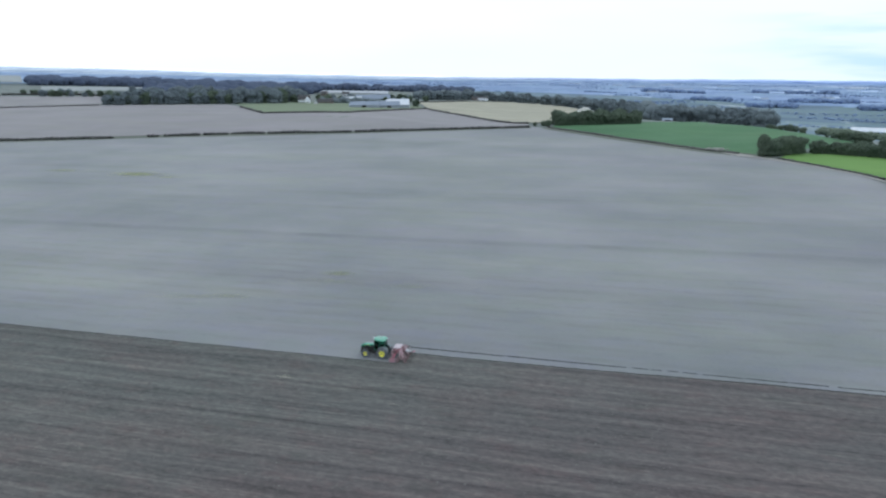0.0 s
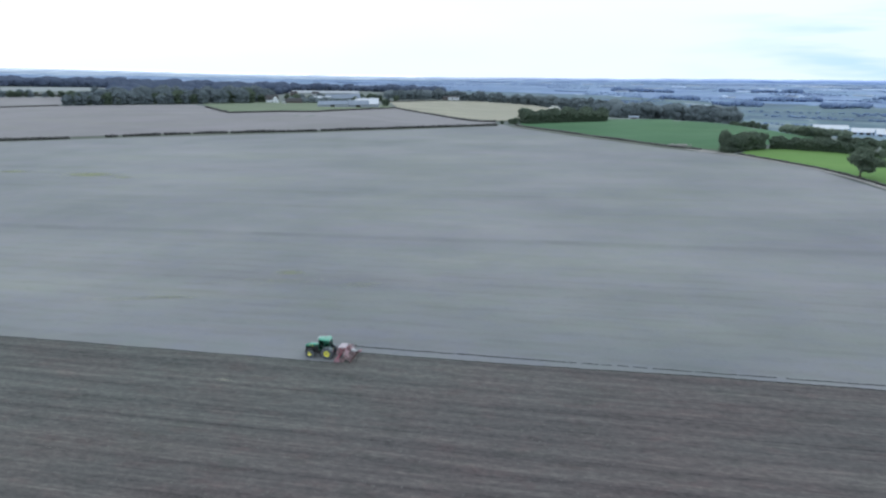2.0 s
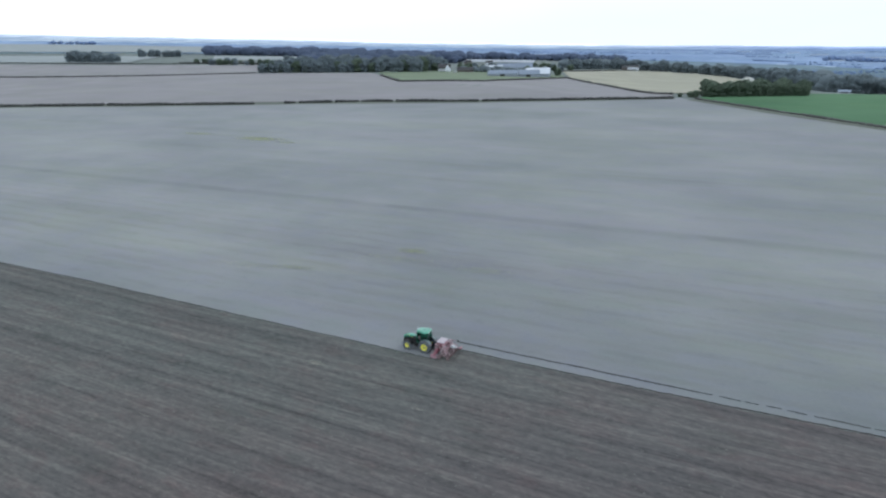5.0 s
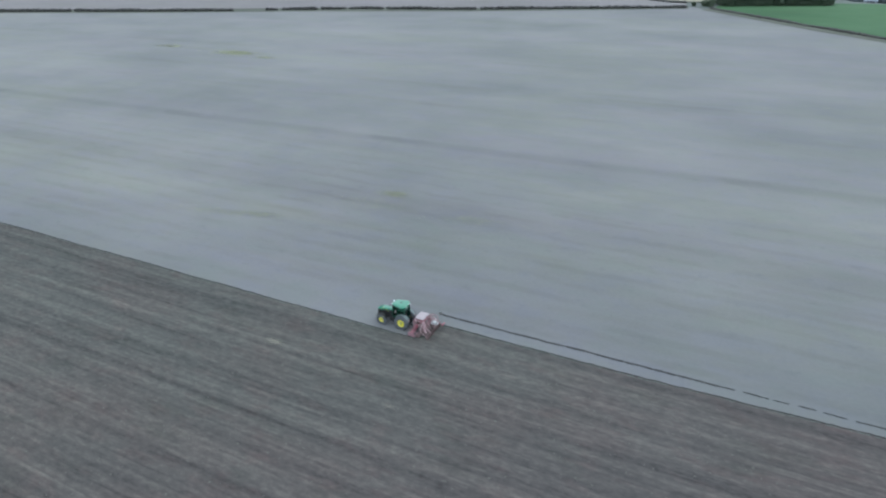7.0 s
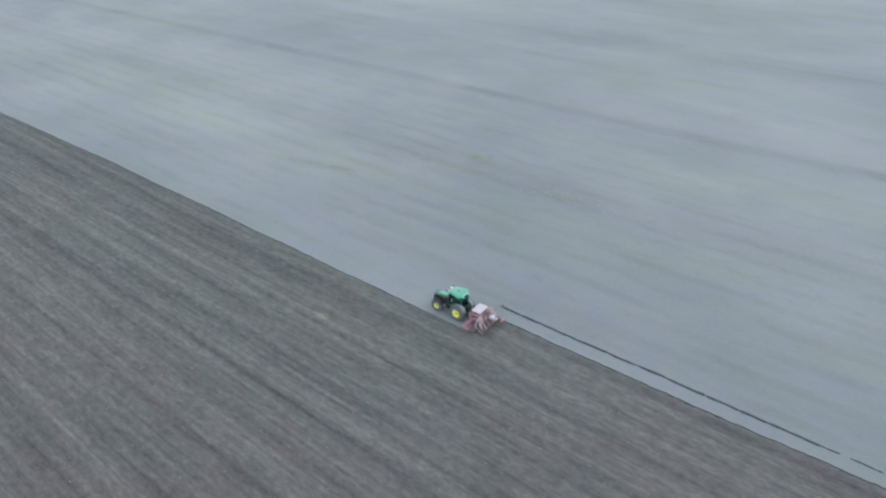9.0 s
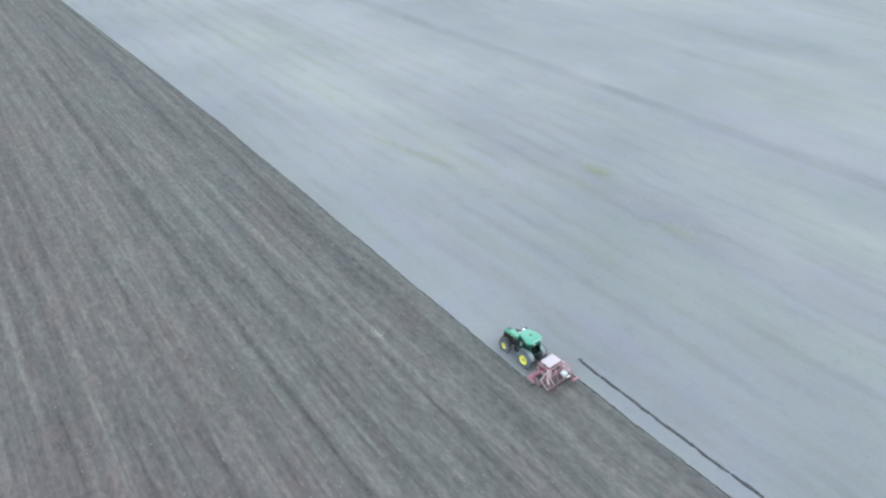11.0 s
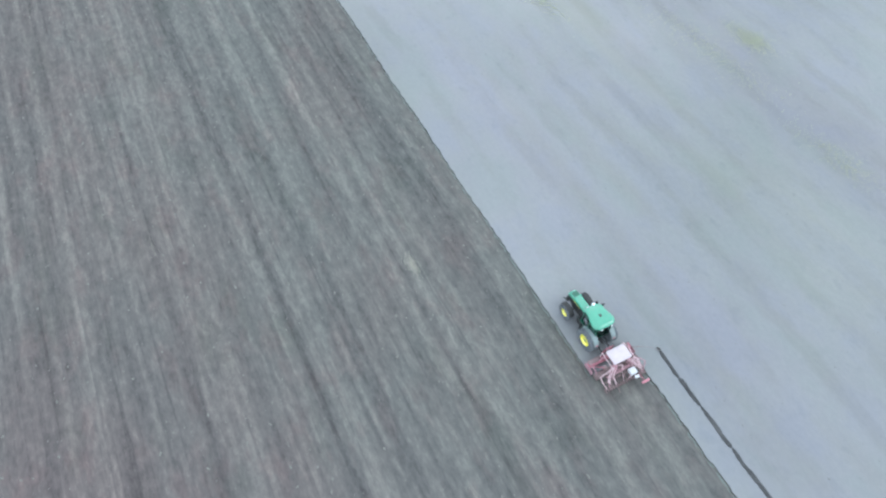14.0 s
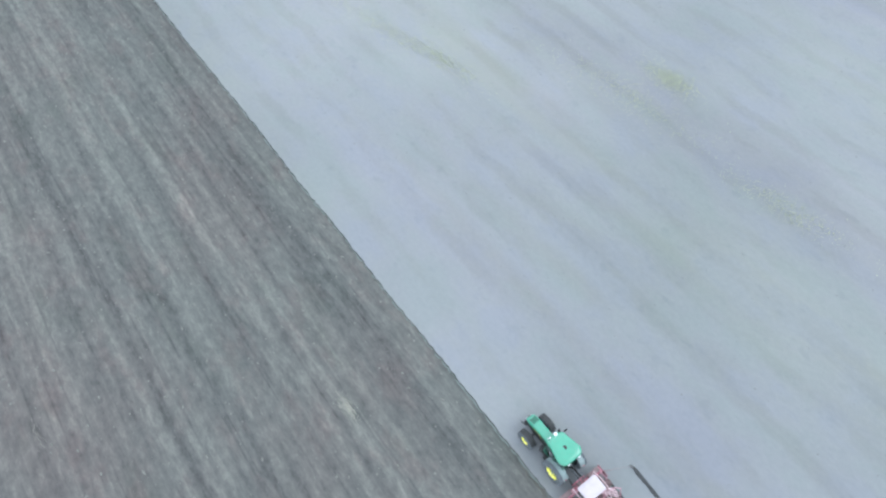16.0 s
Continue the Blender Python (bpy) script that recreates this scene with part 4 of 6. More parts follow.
def build_tractor():
    t = thing("tractor", "green farm tractor with yellow rims pulling a seed drill", "tractor")
    RX, FX = 0.03, -2.81
    for s in (-1, 1):
        wheel(t, "rear_wheel", RX, s * 0.93, 0.95, 0.62, 0.50, s, 18, "large rear wheel with lugged tyre and yellow rim")
        wheel(t, "front_wheel", FX, s * 0.93, 0.70, 0.50, 0.33, s, 15, "smaller front wheel with lugged tyre and yellow rim")
    part("chassis", Shape().box((-1.35, 0, 0.88), (3.5, 0.5, 0.5), 0.05).box((-2.7, 0, 0.72), (0.8, 0.42, 0.32), 0.05).box((0.05, 0, 0.92), (0.75, 0.62, 0.62), 0.08), STEEL_DARK, t)
    part("front_axle", Shape().tube([(FX, -0.78, 0.64), (FX, -0.3, 0.56), (FX, 0.3, 0.56), (FX, 0.78, 0.64)], 0.10, 10).box((FX, 0, 0.6), (0.34, 0.3, 0.3), 0.05), STEEL_DARK, t)
    part("rear_axle", Shape().tube([(RX, -0.85, 0.9), (RX, -0.3, 0.92), (RX, 0.3, 0.92), (RX, 0.85, 0.9)], [0.12, 0.2, 0.2, 0.12], 12), STEEL_DARK, t)
    # bonnet, sloping to a rounded nose
    bonnet = Shape().loft([rounded(-1.35, 0.43, 1.76, 2.10, 0.14), rounded(-1.75, 0.37, 1.74, 2.07, 0.14), rounded(-2.3, 0.36, 1.68, 2.05, 0.15), rounded(-3.0, 0.38, 1.58, 2.0, 0.16), rounded(-3.5, 0.38, 1.46, 1.92, 0.18), rounded(-3.70, 0.34, 1.40, 1.78, 0.16), rounded(-3.79, 0.26, 1.40, 1.62, 0.10)])
    part("engine", Shape().loft([rounded(-1.30, 0.35, 1.0, 1.80, 0.08), rounded(-2.2, 0.34, 0.98, 1.74, 0.08), rounded(-3.0, 0.34, 0.96, 1.64, 0.08), rounded(-3.68, 0.29, 0.98, 1.46, 0.08)]), STEEL_DARK, t, "dark engine under the bonnet")
    part("bonnet", bonnet, ROOF_GREEN, t, "glossy green sloping bonnet")
    for s in (-1, 1):
        part("bonnet_stripe", Shape().box((-2.6, s * 0.374, 1.79), (1.0, 0.012, 0.03), 0.004, (0, 7.0, 0)), PAINT_YELLOW, t, "thin yellow side stripe")
    part("air_intake", Shape().box((-3.30, 0, 1.945), (0.46, 0.52, 0.05), 0.02, (0, -9, 0)), CAB_GREEN, t, "darker green intake panel on the bonnet")
    for s in (-1, 1):
        grille = Shape()
        for k in range(7):
            grille.box((-2.05 - 0.17 * k, s * (0.348 - 0.004 * k), 1.40), (0.07, 0.03, 0.34), 0.008)
        part("side_grille", grille, STEEL_DARK, t)
    front = Shape().box((-3.785, 0, 1.30), (0.03, 0.42, 0.40), 0.01)
    for k in range(5):
        front.box((-3.805, 0, 1.14 + 0.08 * k), (0.03, 0.40, 0.025), 0.006)
    part("front_grille", front, STEEL_DARK, t)
    for s in (-1, 1):
        part("headlight", Shape().box((-3.74, s * 0.20, 1.58), (0.1, 0.16, 0.09), 0.02, (0, -20, s * 18)), LAMP_GLASS, t, "clear headlight in the nose")
    part("front_linkage", Shape().box((-3.72, 0, 0.78), (0.3, 0.56, 0.4), 0.05).tube([(-3.6, -0.28, 0.62), (-4.08, -0.34, 0.5)], 0.045).tube([(-3.6, 0.28, 0.62), (-4.08, 0.34, 0.5)], 0.045), STEEL_DARK, t, "dark front linkage with two arms")
    for s in (-1, 1):
        # front mudguards
        sec = []
        for k in range(9):
            a = radians(25 + 120 * k / 8)
            x, z = FX + 0.80 * math.cos(a), 0.64 + 0.80 * math.sin(a)
            sec.append([(x, s * 0.72, z), (x, s * 1.14, z), (x, s * 1.14, z + 0.025), (x, s * 0.72, z + 0.025)])
        part("front_mudguard", Shape().loft(sec), STEEL_DARK, t)
        # rear fenders
        sec = []
        for k in range(11):
            a = radians(18 + 128 * k / 10)
            x, z = RX + 1.03 * math.cos(a), 0.9 + 1.03 * math.sin(a)
            sec.append([(x, s * 0.58, z - 0.03), (x, s * 0.98, z - 0.05), (x, s * 1.0, z - 0.01), (x, s * 0.58, z + 0.04)])
        part("rear_fender", Shape().loft(sec), DUSTY_GREY, t, "dusty grey-green rear fender")
        part("tail_light", Shape().box((0.98, s * 0.80, 1.30), (0.06, 0.22, 0.10), 0.02), RED, t, "red tail light")
        # steps and tank below the door
        part("cab_steps", Shape().box((-0.98, s * 0.72, 0.55), (0.42, 0.30, 0.04), 0.01).box((-0.98, s * 0.72, 0.85), (0.42, 0.28, 0.04), 0.01).box((-0.98, s * 0.70, 1.15), (0.42, 0.26, 0.04), 0.01)
             .box((-1.19, s * 0.70, 0.85), (0.03, 0.28, 0.66), 0.008).box((-0.77, s * 0.70, 0.85), (0.03, 0.28, 0.66), 0.008), STEEL_DARK, t)
        part("tank", Shape().box((-1.5, s * 0.52, 0.86), (0.62, 0.36, 0.56), 0.09), STEEL_DARK, t)
    # cab: floor, pillars, panes, roof
    part("cab_base", Shape().loft([rounded_plan(1.02, -1.42, 0.42, 0.62, 0.12), rounded_plan(1.42, -1.45, 0.46, 0.76, 0.12)]), CAB_GREEN, t, "dark green lower cab panels")
    pil = {"fl": ((-1.42, -0.62, 1.34), (-1.28, -0.70, 2.82)), "fr": ((-1.42, 0.62, 1.34), (-1.28, 0.70, 2.82)), "ml": ((-0.42, -0.78, 1.34), (-0.45, -0.80, 2.82)), "mr": ((-0.42, 0.78, 1.34), (-0.45, 0.80, 2.82)),
           "rl": ((0.46, -0.66, 1.36), (0.30, -0.72, 2.82)), "rr": ((0.46, 0.66, 1.36), (0.30, 0.72, 2.82))}
    for a, b in pil.values():
        part("cab_pillar", Shape().tube([a, b], 0.05, 8), CAB_GREEN, t)
    for a, b in (("fl", "fr"), ("fl", "ml"), ("fr", "mr"), ("ml", "rl"), ("mr", "rr"), ("rl", "rr")):
        (a0, a1), (b0, b1) = [[Vector(q) for q in pil[k]] for k in (a, b)]
        nrm = (b0 - a0).cross(a1 - a0).normalized() * 0.006
        pane = Shape().add([a0 + nrm, b0 + nrm, b1 + nrm, a1 + nrm, a0 - nrm, b0 - nrm, b1 - nrm, a1 - nrm], [(0, 1, 2, 3), (7, 6, 5, 4), (0, 4, 5, 1), (1, 5, 6, 2), (2, 6, 7, 3), (3, 7, 4, 0)])
        ob = part("window_pane", pane, GLASS, t, smooth=False)
        ob.visible_shadow = False
    roof = Shape().loft([rounded_plan(2.80, -1.40, 0.40, 0.85, 0.46, 0.82, 9), rounded_plan(2.86, -1.50, 0.48, 0.94, 0.50, 0.79, 9), rounded_plan(2.97, -1.53, 0.51, 0.97, 0.52, 0.78, 9),
                         rounded_plan(3.06, -1.46, 0.45, 0.91, 0.50, 0.78, 9), rounded_plan(3.12, -1.28, 0.30, 0.74, 0.42, 0.80, 9), rounded_plan(3.145, -0.95, 0.05, 0.42, 0.28, 0.86, 9)])
    part("roof_skirt", Shape().loft([rounded_plan(2.40, -1.34, 0.37, 0.82, 0.40, 0.86, 9), rounded_plan(2.62, -1.39, 0.40, 0.85, 0.44, 0.84, 9), rounded_plan(2.81, -1.40, 0.40, 0.86, 0.48, 0.82, 9)]), CAB_GREEN, t, "dark green band under the roof's rim")
    part("roof", roof, ROOF_GREEN, t, "rounded green cab roof")
    part("roof_hatch", Shape().box((-0.45, 0.05, 3.14), (0.26, 0.20, 0.03), 0.012), STEEL_DARK, t, "small dark roof hatch")
    part("receiver_dome", Shape().lathe([(0.11, 0.0), (0.12, 0.05), (0.09, 0.10), (0.03, 0.12), (0.005, 0.125)], pose(-1.50, 0.14, 3.03), 20), WHITEWASH, t, "white receiver dome on the roof's front")
    for x, y, a in ((-1.57, -0.3, 0), (-1.57, 0.3, 0), (0.55, -0.45, 180), (0.55, 0.45, 180)):
        part("work_light", Shape().box((x, y, 2.88), (0.06, 0.2, 0.1), 0.02), LAMP_GLASS, t)
    part("exhaust", Shape().tube([(-1.58, 0.55, 1.35), (-1.58, 0.58, 1.6), (-1.58, 0.60, 2.75), (-1.62, 0.60, 3.0)], [0.05, 0.09, 0.09, 0.06], 12), STEEL_DARK, t, "dark upright exhaust beside the cab")
    for s in (-1, 1):
        mirror = part("mirror", Shape().box((-1.42, s * 1.18, 2.3), (0.06, 0.22, 0.36), 0.03), STEEL_DARK, t)
        part("mirror_arm", Shape().tube([(-1.33, s * 0.68, 2.6), (-1.42, s * 1.0, 2.62), (-1.42, s * 1.16, 2.48)], 0.018, 6), STEEL_DARK, mirror)
    part("seat", Shape().box((-0.25, 0, 1.62), (0.5, 0.5, 0.14), 0.05).box((0.0, 0, 1.98), (0.14, 0.48, 0.66), 0.05, (0, 8, 0)), STEEL_DARK, t)
    part("steering_wheel", Shape().tube([(-0.95 + 0.2 * math.cos(a) * 0.8, 0.2 * math.sin(a), 1.95 + 0.2 * math.cos(a) * 0.6) for a in [2 * math.pi * k / 16 for k in range(17)]], 0.018, 6).tube([(-0.95, 0, 1.95), (-1.15, 0, 1.4)], 0.03), STEEL_DARK, t)
    part("dashboard", Shape().box((-1.2, 0, 1.52), (0.3, 0.6, 0.4), 0.06), STEEL_DARK, t)
    # rear linkage
    for s in (-1, 1):
        part("lower_link", Shape().tube([(0.35, s * 0.30, 0.62), (1.42, s * 0.44, 0.55)], 0.055, 8), STEEL_DARK, t)
        part("lift_rod", Shape().tube([(0.35, s * 0.38, 1.32), (0.95, s * 0.40, 0.58)], 0.035, 8), STEEL_DARK, t)
        part("lift_arm", Shape().tube([(0.05, s * 0.30, 1.28), (0.38, s * 0.38, 1.32)], 0.06, 8), STEEL_DARK, t)
    part("top_link", Shape().tube([(0.38, 0, 1.12), (1.45, 0, 1.22)], 0.045, 8), STEEL_DARK, t)
    for y in (0.15, -0.1, 0.28):
        part("hydraulic_hose", Shape().tube([(0.4, y, 1.3), (0.82, y * 1.1, 1.6), (1.3, y * 1.2, 1.46), (1.7, y * 1.5, 1.3)], 0.02, 6), RUBBER, t)


build_tractor()


# ---- seed drill on its power harrow ----
def build_drill():
    d = thing("seed_drill", "red pneumatic seed drill with a pale covered hopper behind a tractor", "seed drill")
    part("harrow_body", Shape().box((1.78, 0, 0.36), (0.42, 3.86, 0.26), 0.05).box((1.78, 0, 0.56), (0.30, 1.2, 0.18), 0.05), RED, d, "red power harrow trough across the full width")
    part("gearbox", Shape().box((1.68, 0, 0.80), (0.44, 0.5, 0.40), 0.08), DUSTY_STEEL, d)
    part("headstock", Shape().tube([(1.45, -0.45, 0.5), (1.5, -0.34, 1.3), (1.5, 0.34, 1.3), (1.45, 0.45, 0.5)], 0.06, 8).tube([(1.5, 0, 1.3), (2.3, 0, 0.9)], 0.06, 8), RED, d)
    for s in (-1, 1):
        part("side_plate", Shape().box((1.95, s * 1.96, 0.30), (0.95, 0.035, 0.5), 0.012), RED_DUSTY, d, "dusty red side plate")
        part("roller_arm", Shape().tube([(1.8, s * 1.7, 0.55), (2.4, s * 1.72, 0.62), (2.75, s * 1.72, 0.30)], 0.05, 8), RED_DUSTY, d)
        part("hood", Shape().box((1.66, s * 1.30, 0.53), (0.34, 1.05, 0.06), 0.03, (0, 10, 0)), DUSTY_STEEL, d, "dusty red-brown hood over the harrow")
    for k in range(16):
        y = -1.78 + 3.56 * k / 15
        part("harrow_tine", Shape().tube([(1.70, y, 0.26), (1.72, y + 0.03, -0.04)], 0.022, 6), STEEL, d)
        part("harrow_tine", Shape().tube([(1.86, y, 0.26), (1.84, y - 0.03, -0.04)], 0.022, 6), STEEL, d)
    roll = Shape().tube([(2.75, -1.9, 0.28), (2.75, 1.9, 0.28)], 0.20, 18)
    for k in range(26):
        y = -1.85 + 3.7 * k / 25
        roll.lathe([(0.2, -0.035), (0.275, -0.02), (0.275, 0.02), (0.2, 0.035)], pose(2.75, y, 0.28, 90, 0, 0), 18)
    part("packer_roller", roll, DUSTY_STEEL, d, "dusty ribbed packer roller")
    # hopper: funnel, rim and cover
    fun = Shape().loft([rounded_plan(1.18, 2.25, 2.70, 0.40, 0.08), rounded_plan(1.62, 1.98, 2.92, 0.70, 0.10), rounded_plan(1.93, 1.92, 2.98, 0.76, 0.10)])
    hopper = part("hopper", fun, RED, d, "red funnel-shaped seed hopper")
    part("hopper_cover", Shape().loft([rounded_plan(1.93, 1.87, 3.03, 0.80, 0.12), rounded_plan(2.0, 1.87, 3.03, 0.80, 0.12), rounded_plan(2.06, 1.97, 2.93, 0.70, 0.12), rounded_plan(2.09, 2.15, 2.75, 0.45, 0.10)]), COVER, hopper, "pale pinkish-white hopper cover")
    for y in (-0.80, 0.80):
        part("cover_strap", Shape().box((2.43, y, 1.9), (0.06, 0.02, 0.24), 0.005), STEEL_DARK, hopper)
    # guard rails and pipes round the hopper
    for y in (-0.95, 0.95):
        part("guard_rail", Shape().tube([(1.75, y, 1.0), (1.72, y, 1.75), (2.45, y * 1.06, 1.82), (3.2, y * 1.06, 1.78), (3.3, y, 1.0)], 0.032, 8), HOSE, d, "pale pinkish guard rail")
    for y0, y1 in ((-0.3, -1.45), (0.3, 1.5)):
        part("feed_hose", Shape().tube([(2.6, y0, 1.1), (3.0, (y0 + y1) / 2, 1.35), (3.35, y1 * 0.9, 1.15), (3.6, y1, 0.75)], 0.045, 8), HOSE, d, "pale pinkish feed hose")
    part("cross_rail", Shape().tube([(3.32, -1.5, 0.95), (3.32, 1.5, 0.95)], 0.04, 8).tube([(3.3, -0.95, 1.3), (3.3, 0.95, 1.3)], 0.03, 8), RED_DUSTY, d)
    for s in (-1, 1):
        part("hopper_stand", Shape().tube([(2.0, s * 0.75, 1.6), (1.85, s * 1.0, 0.62)], 0.045, 8), RED_DUSTY, d)
        part("hopper_stand", Shape().tube([(2.9, s * 0.75, 1.6), (3.05, s * 1.05, 0.75)], 0.045, 8), RED_DUSTY, d)
        part("ladder_rail", Shape().tube([(3.1, s * 0.9, 1.85), (3.3, s * 1.1, 1.75), (3.55, s * 1.3, 1.0), (3.5, s * 1.35, 0.7)], 0.045, 8), HOSE, d, "pale pinkish handrail")
        part("air_duct", Shape().tube([(2.95, s * 0.55, 1.5), (3.2, s * 0.85, 1.35), (3.3, s * 1.15, 1.0), (3.75, s * 1.4, 0.72)], 0.07, 10), HOSE, d, "pale pinkish air duct")
    part("fan", Shape().lathe([(0.05, -0.12), (0.24, -0.12), (0.27, -0.08), (0.27, 0.08), (0.24, 0.12), (0.05, 0.12)], pose(2.35, 1.1, 1.25, 90, 0, 0), 20).box((2.2, 1.1, 1.45), (0.16, 0.18, 0.3), 0.02), DUSTY_STEEL, d, "dusty seed fan")
    part("metering_unit", Shape().box((2.5, 0, 1.02), (0.4, 0.5, 0.34), 0.05), DUSTY_STEEL, d)
    # two distributor heads with their seed pipes
    for sd in (-1, 1):
        head = part("distributor", Shape().tube([(2.98, sd * 0.62, 0.9), (2.98, sd * 0.62, 1.50)], 0.05, 12).lathe([(0.05, 0), (0.17, 0.02), (0.19, 0.08), (0.14, 0.15), (0.02, 0.18)], pose(2.98, sd * 0.62, 1.48), 18), RED_DUSTY, d, "dusty red distributor head")
        # five pipes a side, slack and uneven: some loop outwards before they drop to the coulters
        for k in range(5):
            y = sd * (0.22 + 1.46 * k / 4 + 0.14 * math.sin(k * 2.7 + sd))
            a = math.pi * (k + 0.5) / 5
            sx, sy = 2.98 + 0.17 * math.sin(a), sd * (0.62 - 0.17 * math.cos(a))
            out = sd * (0.10 + 0.26 * math.sin(k * 2.1 + 1.3 * sd))
            tail = 3.66 + 0.24 * math.sin(k * 1.9 + 2 * sd)
            part("seed_pipe", Shape().tube([(sx, sy, 1.56), (sx + 0.16, sy + (y - sy) * 0.35 + out, 1.70 + 0.08 * math.cos(k * 1.7)), (tail - 0.34, sy + (y - sy) * 0.80 + out * 1.7, 1.20), (tail + 0.05, y + out * 0.6, 0.62), (3.92, y, 0.26)], 0.048 if k in (0, 2, 4) else 0.036, 8), HOSE if k in (0, 2, 4) else RED_DUSTY, head)
    # coulter bar, coulters and following tines
    part("coulter_bar", Shape().box((3.55, 0, 0.68), (0.10, 3.4, 0.10), 0.02), DUSTY_STEEL, d, "dusty red-brown coulter bar")
    part("coulter_bar", Shape().box((4.12, 0, 0.64), (0.06, 3.3, 0.06), 0.02), DUSTY_STEEL, d, "dusty rear coulter bar")
    for y in (-1.3, 0.0, 1.3):
        part("coulter_arm", Shape().tube([(2.75, y, 0.56), (3.2, y, 0.8), (3.55, y, 0.68), (4.15, y, 0.66)], 0.045, 8), DUSTY_STEEL, d)
    for k in range(16):
        y = -1.75 + 3.5 * k / 15
        part("coulter", Shape().tube([(3.6, y, 0.62), (3.95, y, 0.28)], 0.025, 6).lathe([(0.01, -0.012), (0.17, -0.004), (0.17, 0.004), (0.01, 0.012)], pose(4.0, y, 0.15, 90, 0, 6), 16), DUSTY_STEEL, d)
    follow = Shape().tube([(4.62, -1.85, 0.42), (4.62, 1.85, 0.42)], 0.02, 8)
    for k in range(26):
        y = -1.82 + 3.64 * k / 25
        follow.tube([(4.62, y, 0.42), (4.78, y + 0.03, 0.22), (4.95, y + 0.05, 0.02)], 0.008, 5)
    part("following_harrow", follow, TINE, d, "thin row of following tines")
    for y in (-1.0, 1.0):
        part("harrow_bracket", Shape().tube([(4.15, y, 0.68), (4.45, y, 0.70), (4.62, y, 0.42)], 0.03, 8), DUSTY_STEEL, d)
    part("control_box", Shape().box((3.78, 0.55, 1.04), (0.50, 0.54, 0.30), 0.04, (0, -6, 0)).box((4.24, 0.66, 0.94), (0.20, 0.34, 0.14), 0.03, (0, -6, 0)), WHITE, d, "white control box at the rear")
    part("light_board", Shape().box((4.80, 1.10, 0.78), (0.16, 0.66, 0.14), 0.03).tube([(4.15, 1.05, 0.7), (4.80, 1.10, 0.78)], 0.035, 8), RED, d, "red rear light board")
    part("platform", Shape().box((3.22, 0, 0.86), (0.46, 2.7, 0.035), 0.01).tube([(3.2, -1.1, 0.86), (3.0, -1.1, 0.55)], 0.025).tube([(3.2, 1.1, 0.86), (3.0, 1.1, 0.55)], 0.025), DUSTY_STEEL, d, "dusty red-brown loading platform")
    # bout markers: one folded up, one out on the stubble
    arm = part("marker_arm", Shape().tube([(2.05, 1.94, 0.62), (2.35, 2.5, 0.78), (2.7, 3.3, 0.52), (2.95, 3.86, 0.24)], [0.03, 0.014, 0.010, 0.010], 8), DUSTY_STEEL, d, "thin dusty steel marker arm reaching out over stubble")
    part("marker_disc", Shape().lathe([(0.01, 0.05), (0.12, 0.035), (0.21, 0.0), (0.205, -0.012), (0.01, 0.03)], pose(2.98, 3.95, 0.17, 90, 0, 24), 22), STEEL, arm, "worn steel marker disc")
    arm2 = part("marker_arm", Shape().tube([(2.05, -1.94, 0.62), (2.2, -1.98, 1.2), (2.6, -1.7, 1.65), (2.75, -1.35, 1.5)], [0.045, 0.04, 0.035, 0.03], 8), RED, d, "red marker arm folded up")
    part("marker_disc", Shape().lathe([(0.01, 0.05), (0.12, 0.035), (0.21, 0.0), (0.205, -0.012), (0.01, 0.03)], pose(2.78, -1.28, 1.45, 60, 0, 24), 22), DUSTY_STEEL, arm2, "dusty marker disc")


build_drill()


# ---- trees and hedges ----
def ico():
    b = bmesh.new()
    bmesh.ops.create_icosphere(b, subdivisions=1, radius=1.0)
    b.verts.index_update()
    v = np.array([tuple(q.co) for q in b.verts])
    f = [tuple(q.index for q in g.verts) for g in b.faces]
    b.free()
    return v, f


ICO_V, ICO_F = ico()


def ico_fine():
    b = bmesh.new()
    bmesh.ops.create_icosphere(b, subdivisions=2, radius=1.0)
    b.verts.index_update()
    v = np.array([tuple(q.co) for q in b.verts])
    f = [tuple(q.index for q in g.verts) for g in b.faces]
    b.free()
    return v, f


FINE_V, FINE_F = ico_fine()


def crown_lump(s, c, r, rng, flat=1.0, coarse=False):
    """One rounded far crown with a gently uneven surface."""
    seed = rng.uniform(0, 50)
    ball, faces = (ICO_V, ICO_F) if coarse else (FINE_V, FINE_F)
    k = np.array([1 + 0.20 * noise.noise((p[0] * 1.6 + seed, p[1] * 1.6, p[2] * 1.6)) + rng.uniform(-0.05, 0.05) for p in ball])
    v = ball * k[:, None] * np.array((r, r, r * flat)) + np.array(c)
    s.add([tuple(p) for p in v], faces)


def leaf_cards(s, c, r, rng, count, leaf):
    """Sprays of leaves over one lobe of a crown."""
    for _ in range(count):
        d = Vector((rng.gauss(0, 1), rng.gauss(0, 1), rng.gauss(0.2, 1))).normalized()
        p = Vector(c) + Vector((d.x, d.y, d.z * 0.85)) * r * rng.uniform(0.78, 1.22)
        o = (d * 0.7 + Vector((rng.gauss(0, 0.6), rng.gauss(0, 0.6), rng.gauss(0.3, 0.6)))).normalized()
        u = o.orthogonal().normalized()
        u = Matrix.Rotation(rng.uniform(0, 6.28), 3, o) @ u
        w = o.cross(u)
        k = leaf * rng.uniform(0.6, 1.4)
        s.add([p - u * k, p - w * k * 0.6 + o * k * 0.2, p + u * k, p + w * k * 0.6 + o * k * 0.2], [(0, 1, 2, 3)])


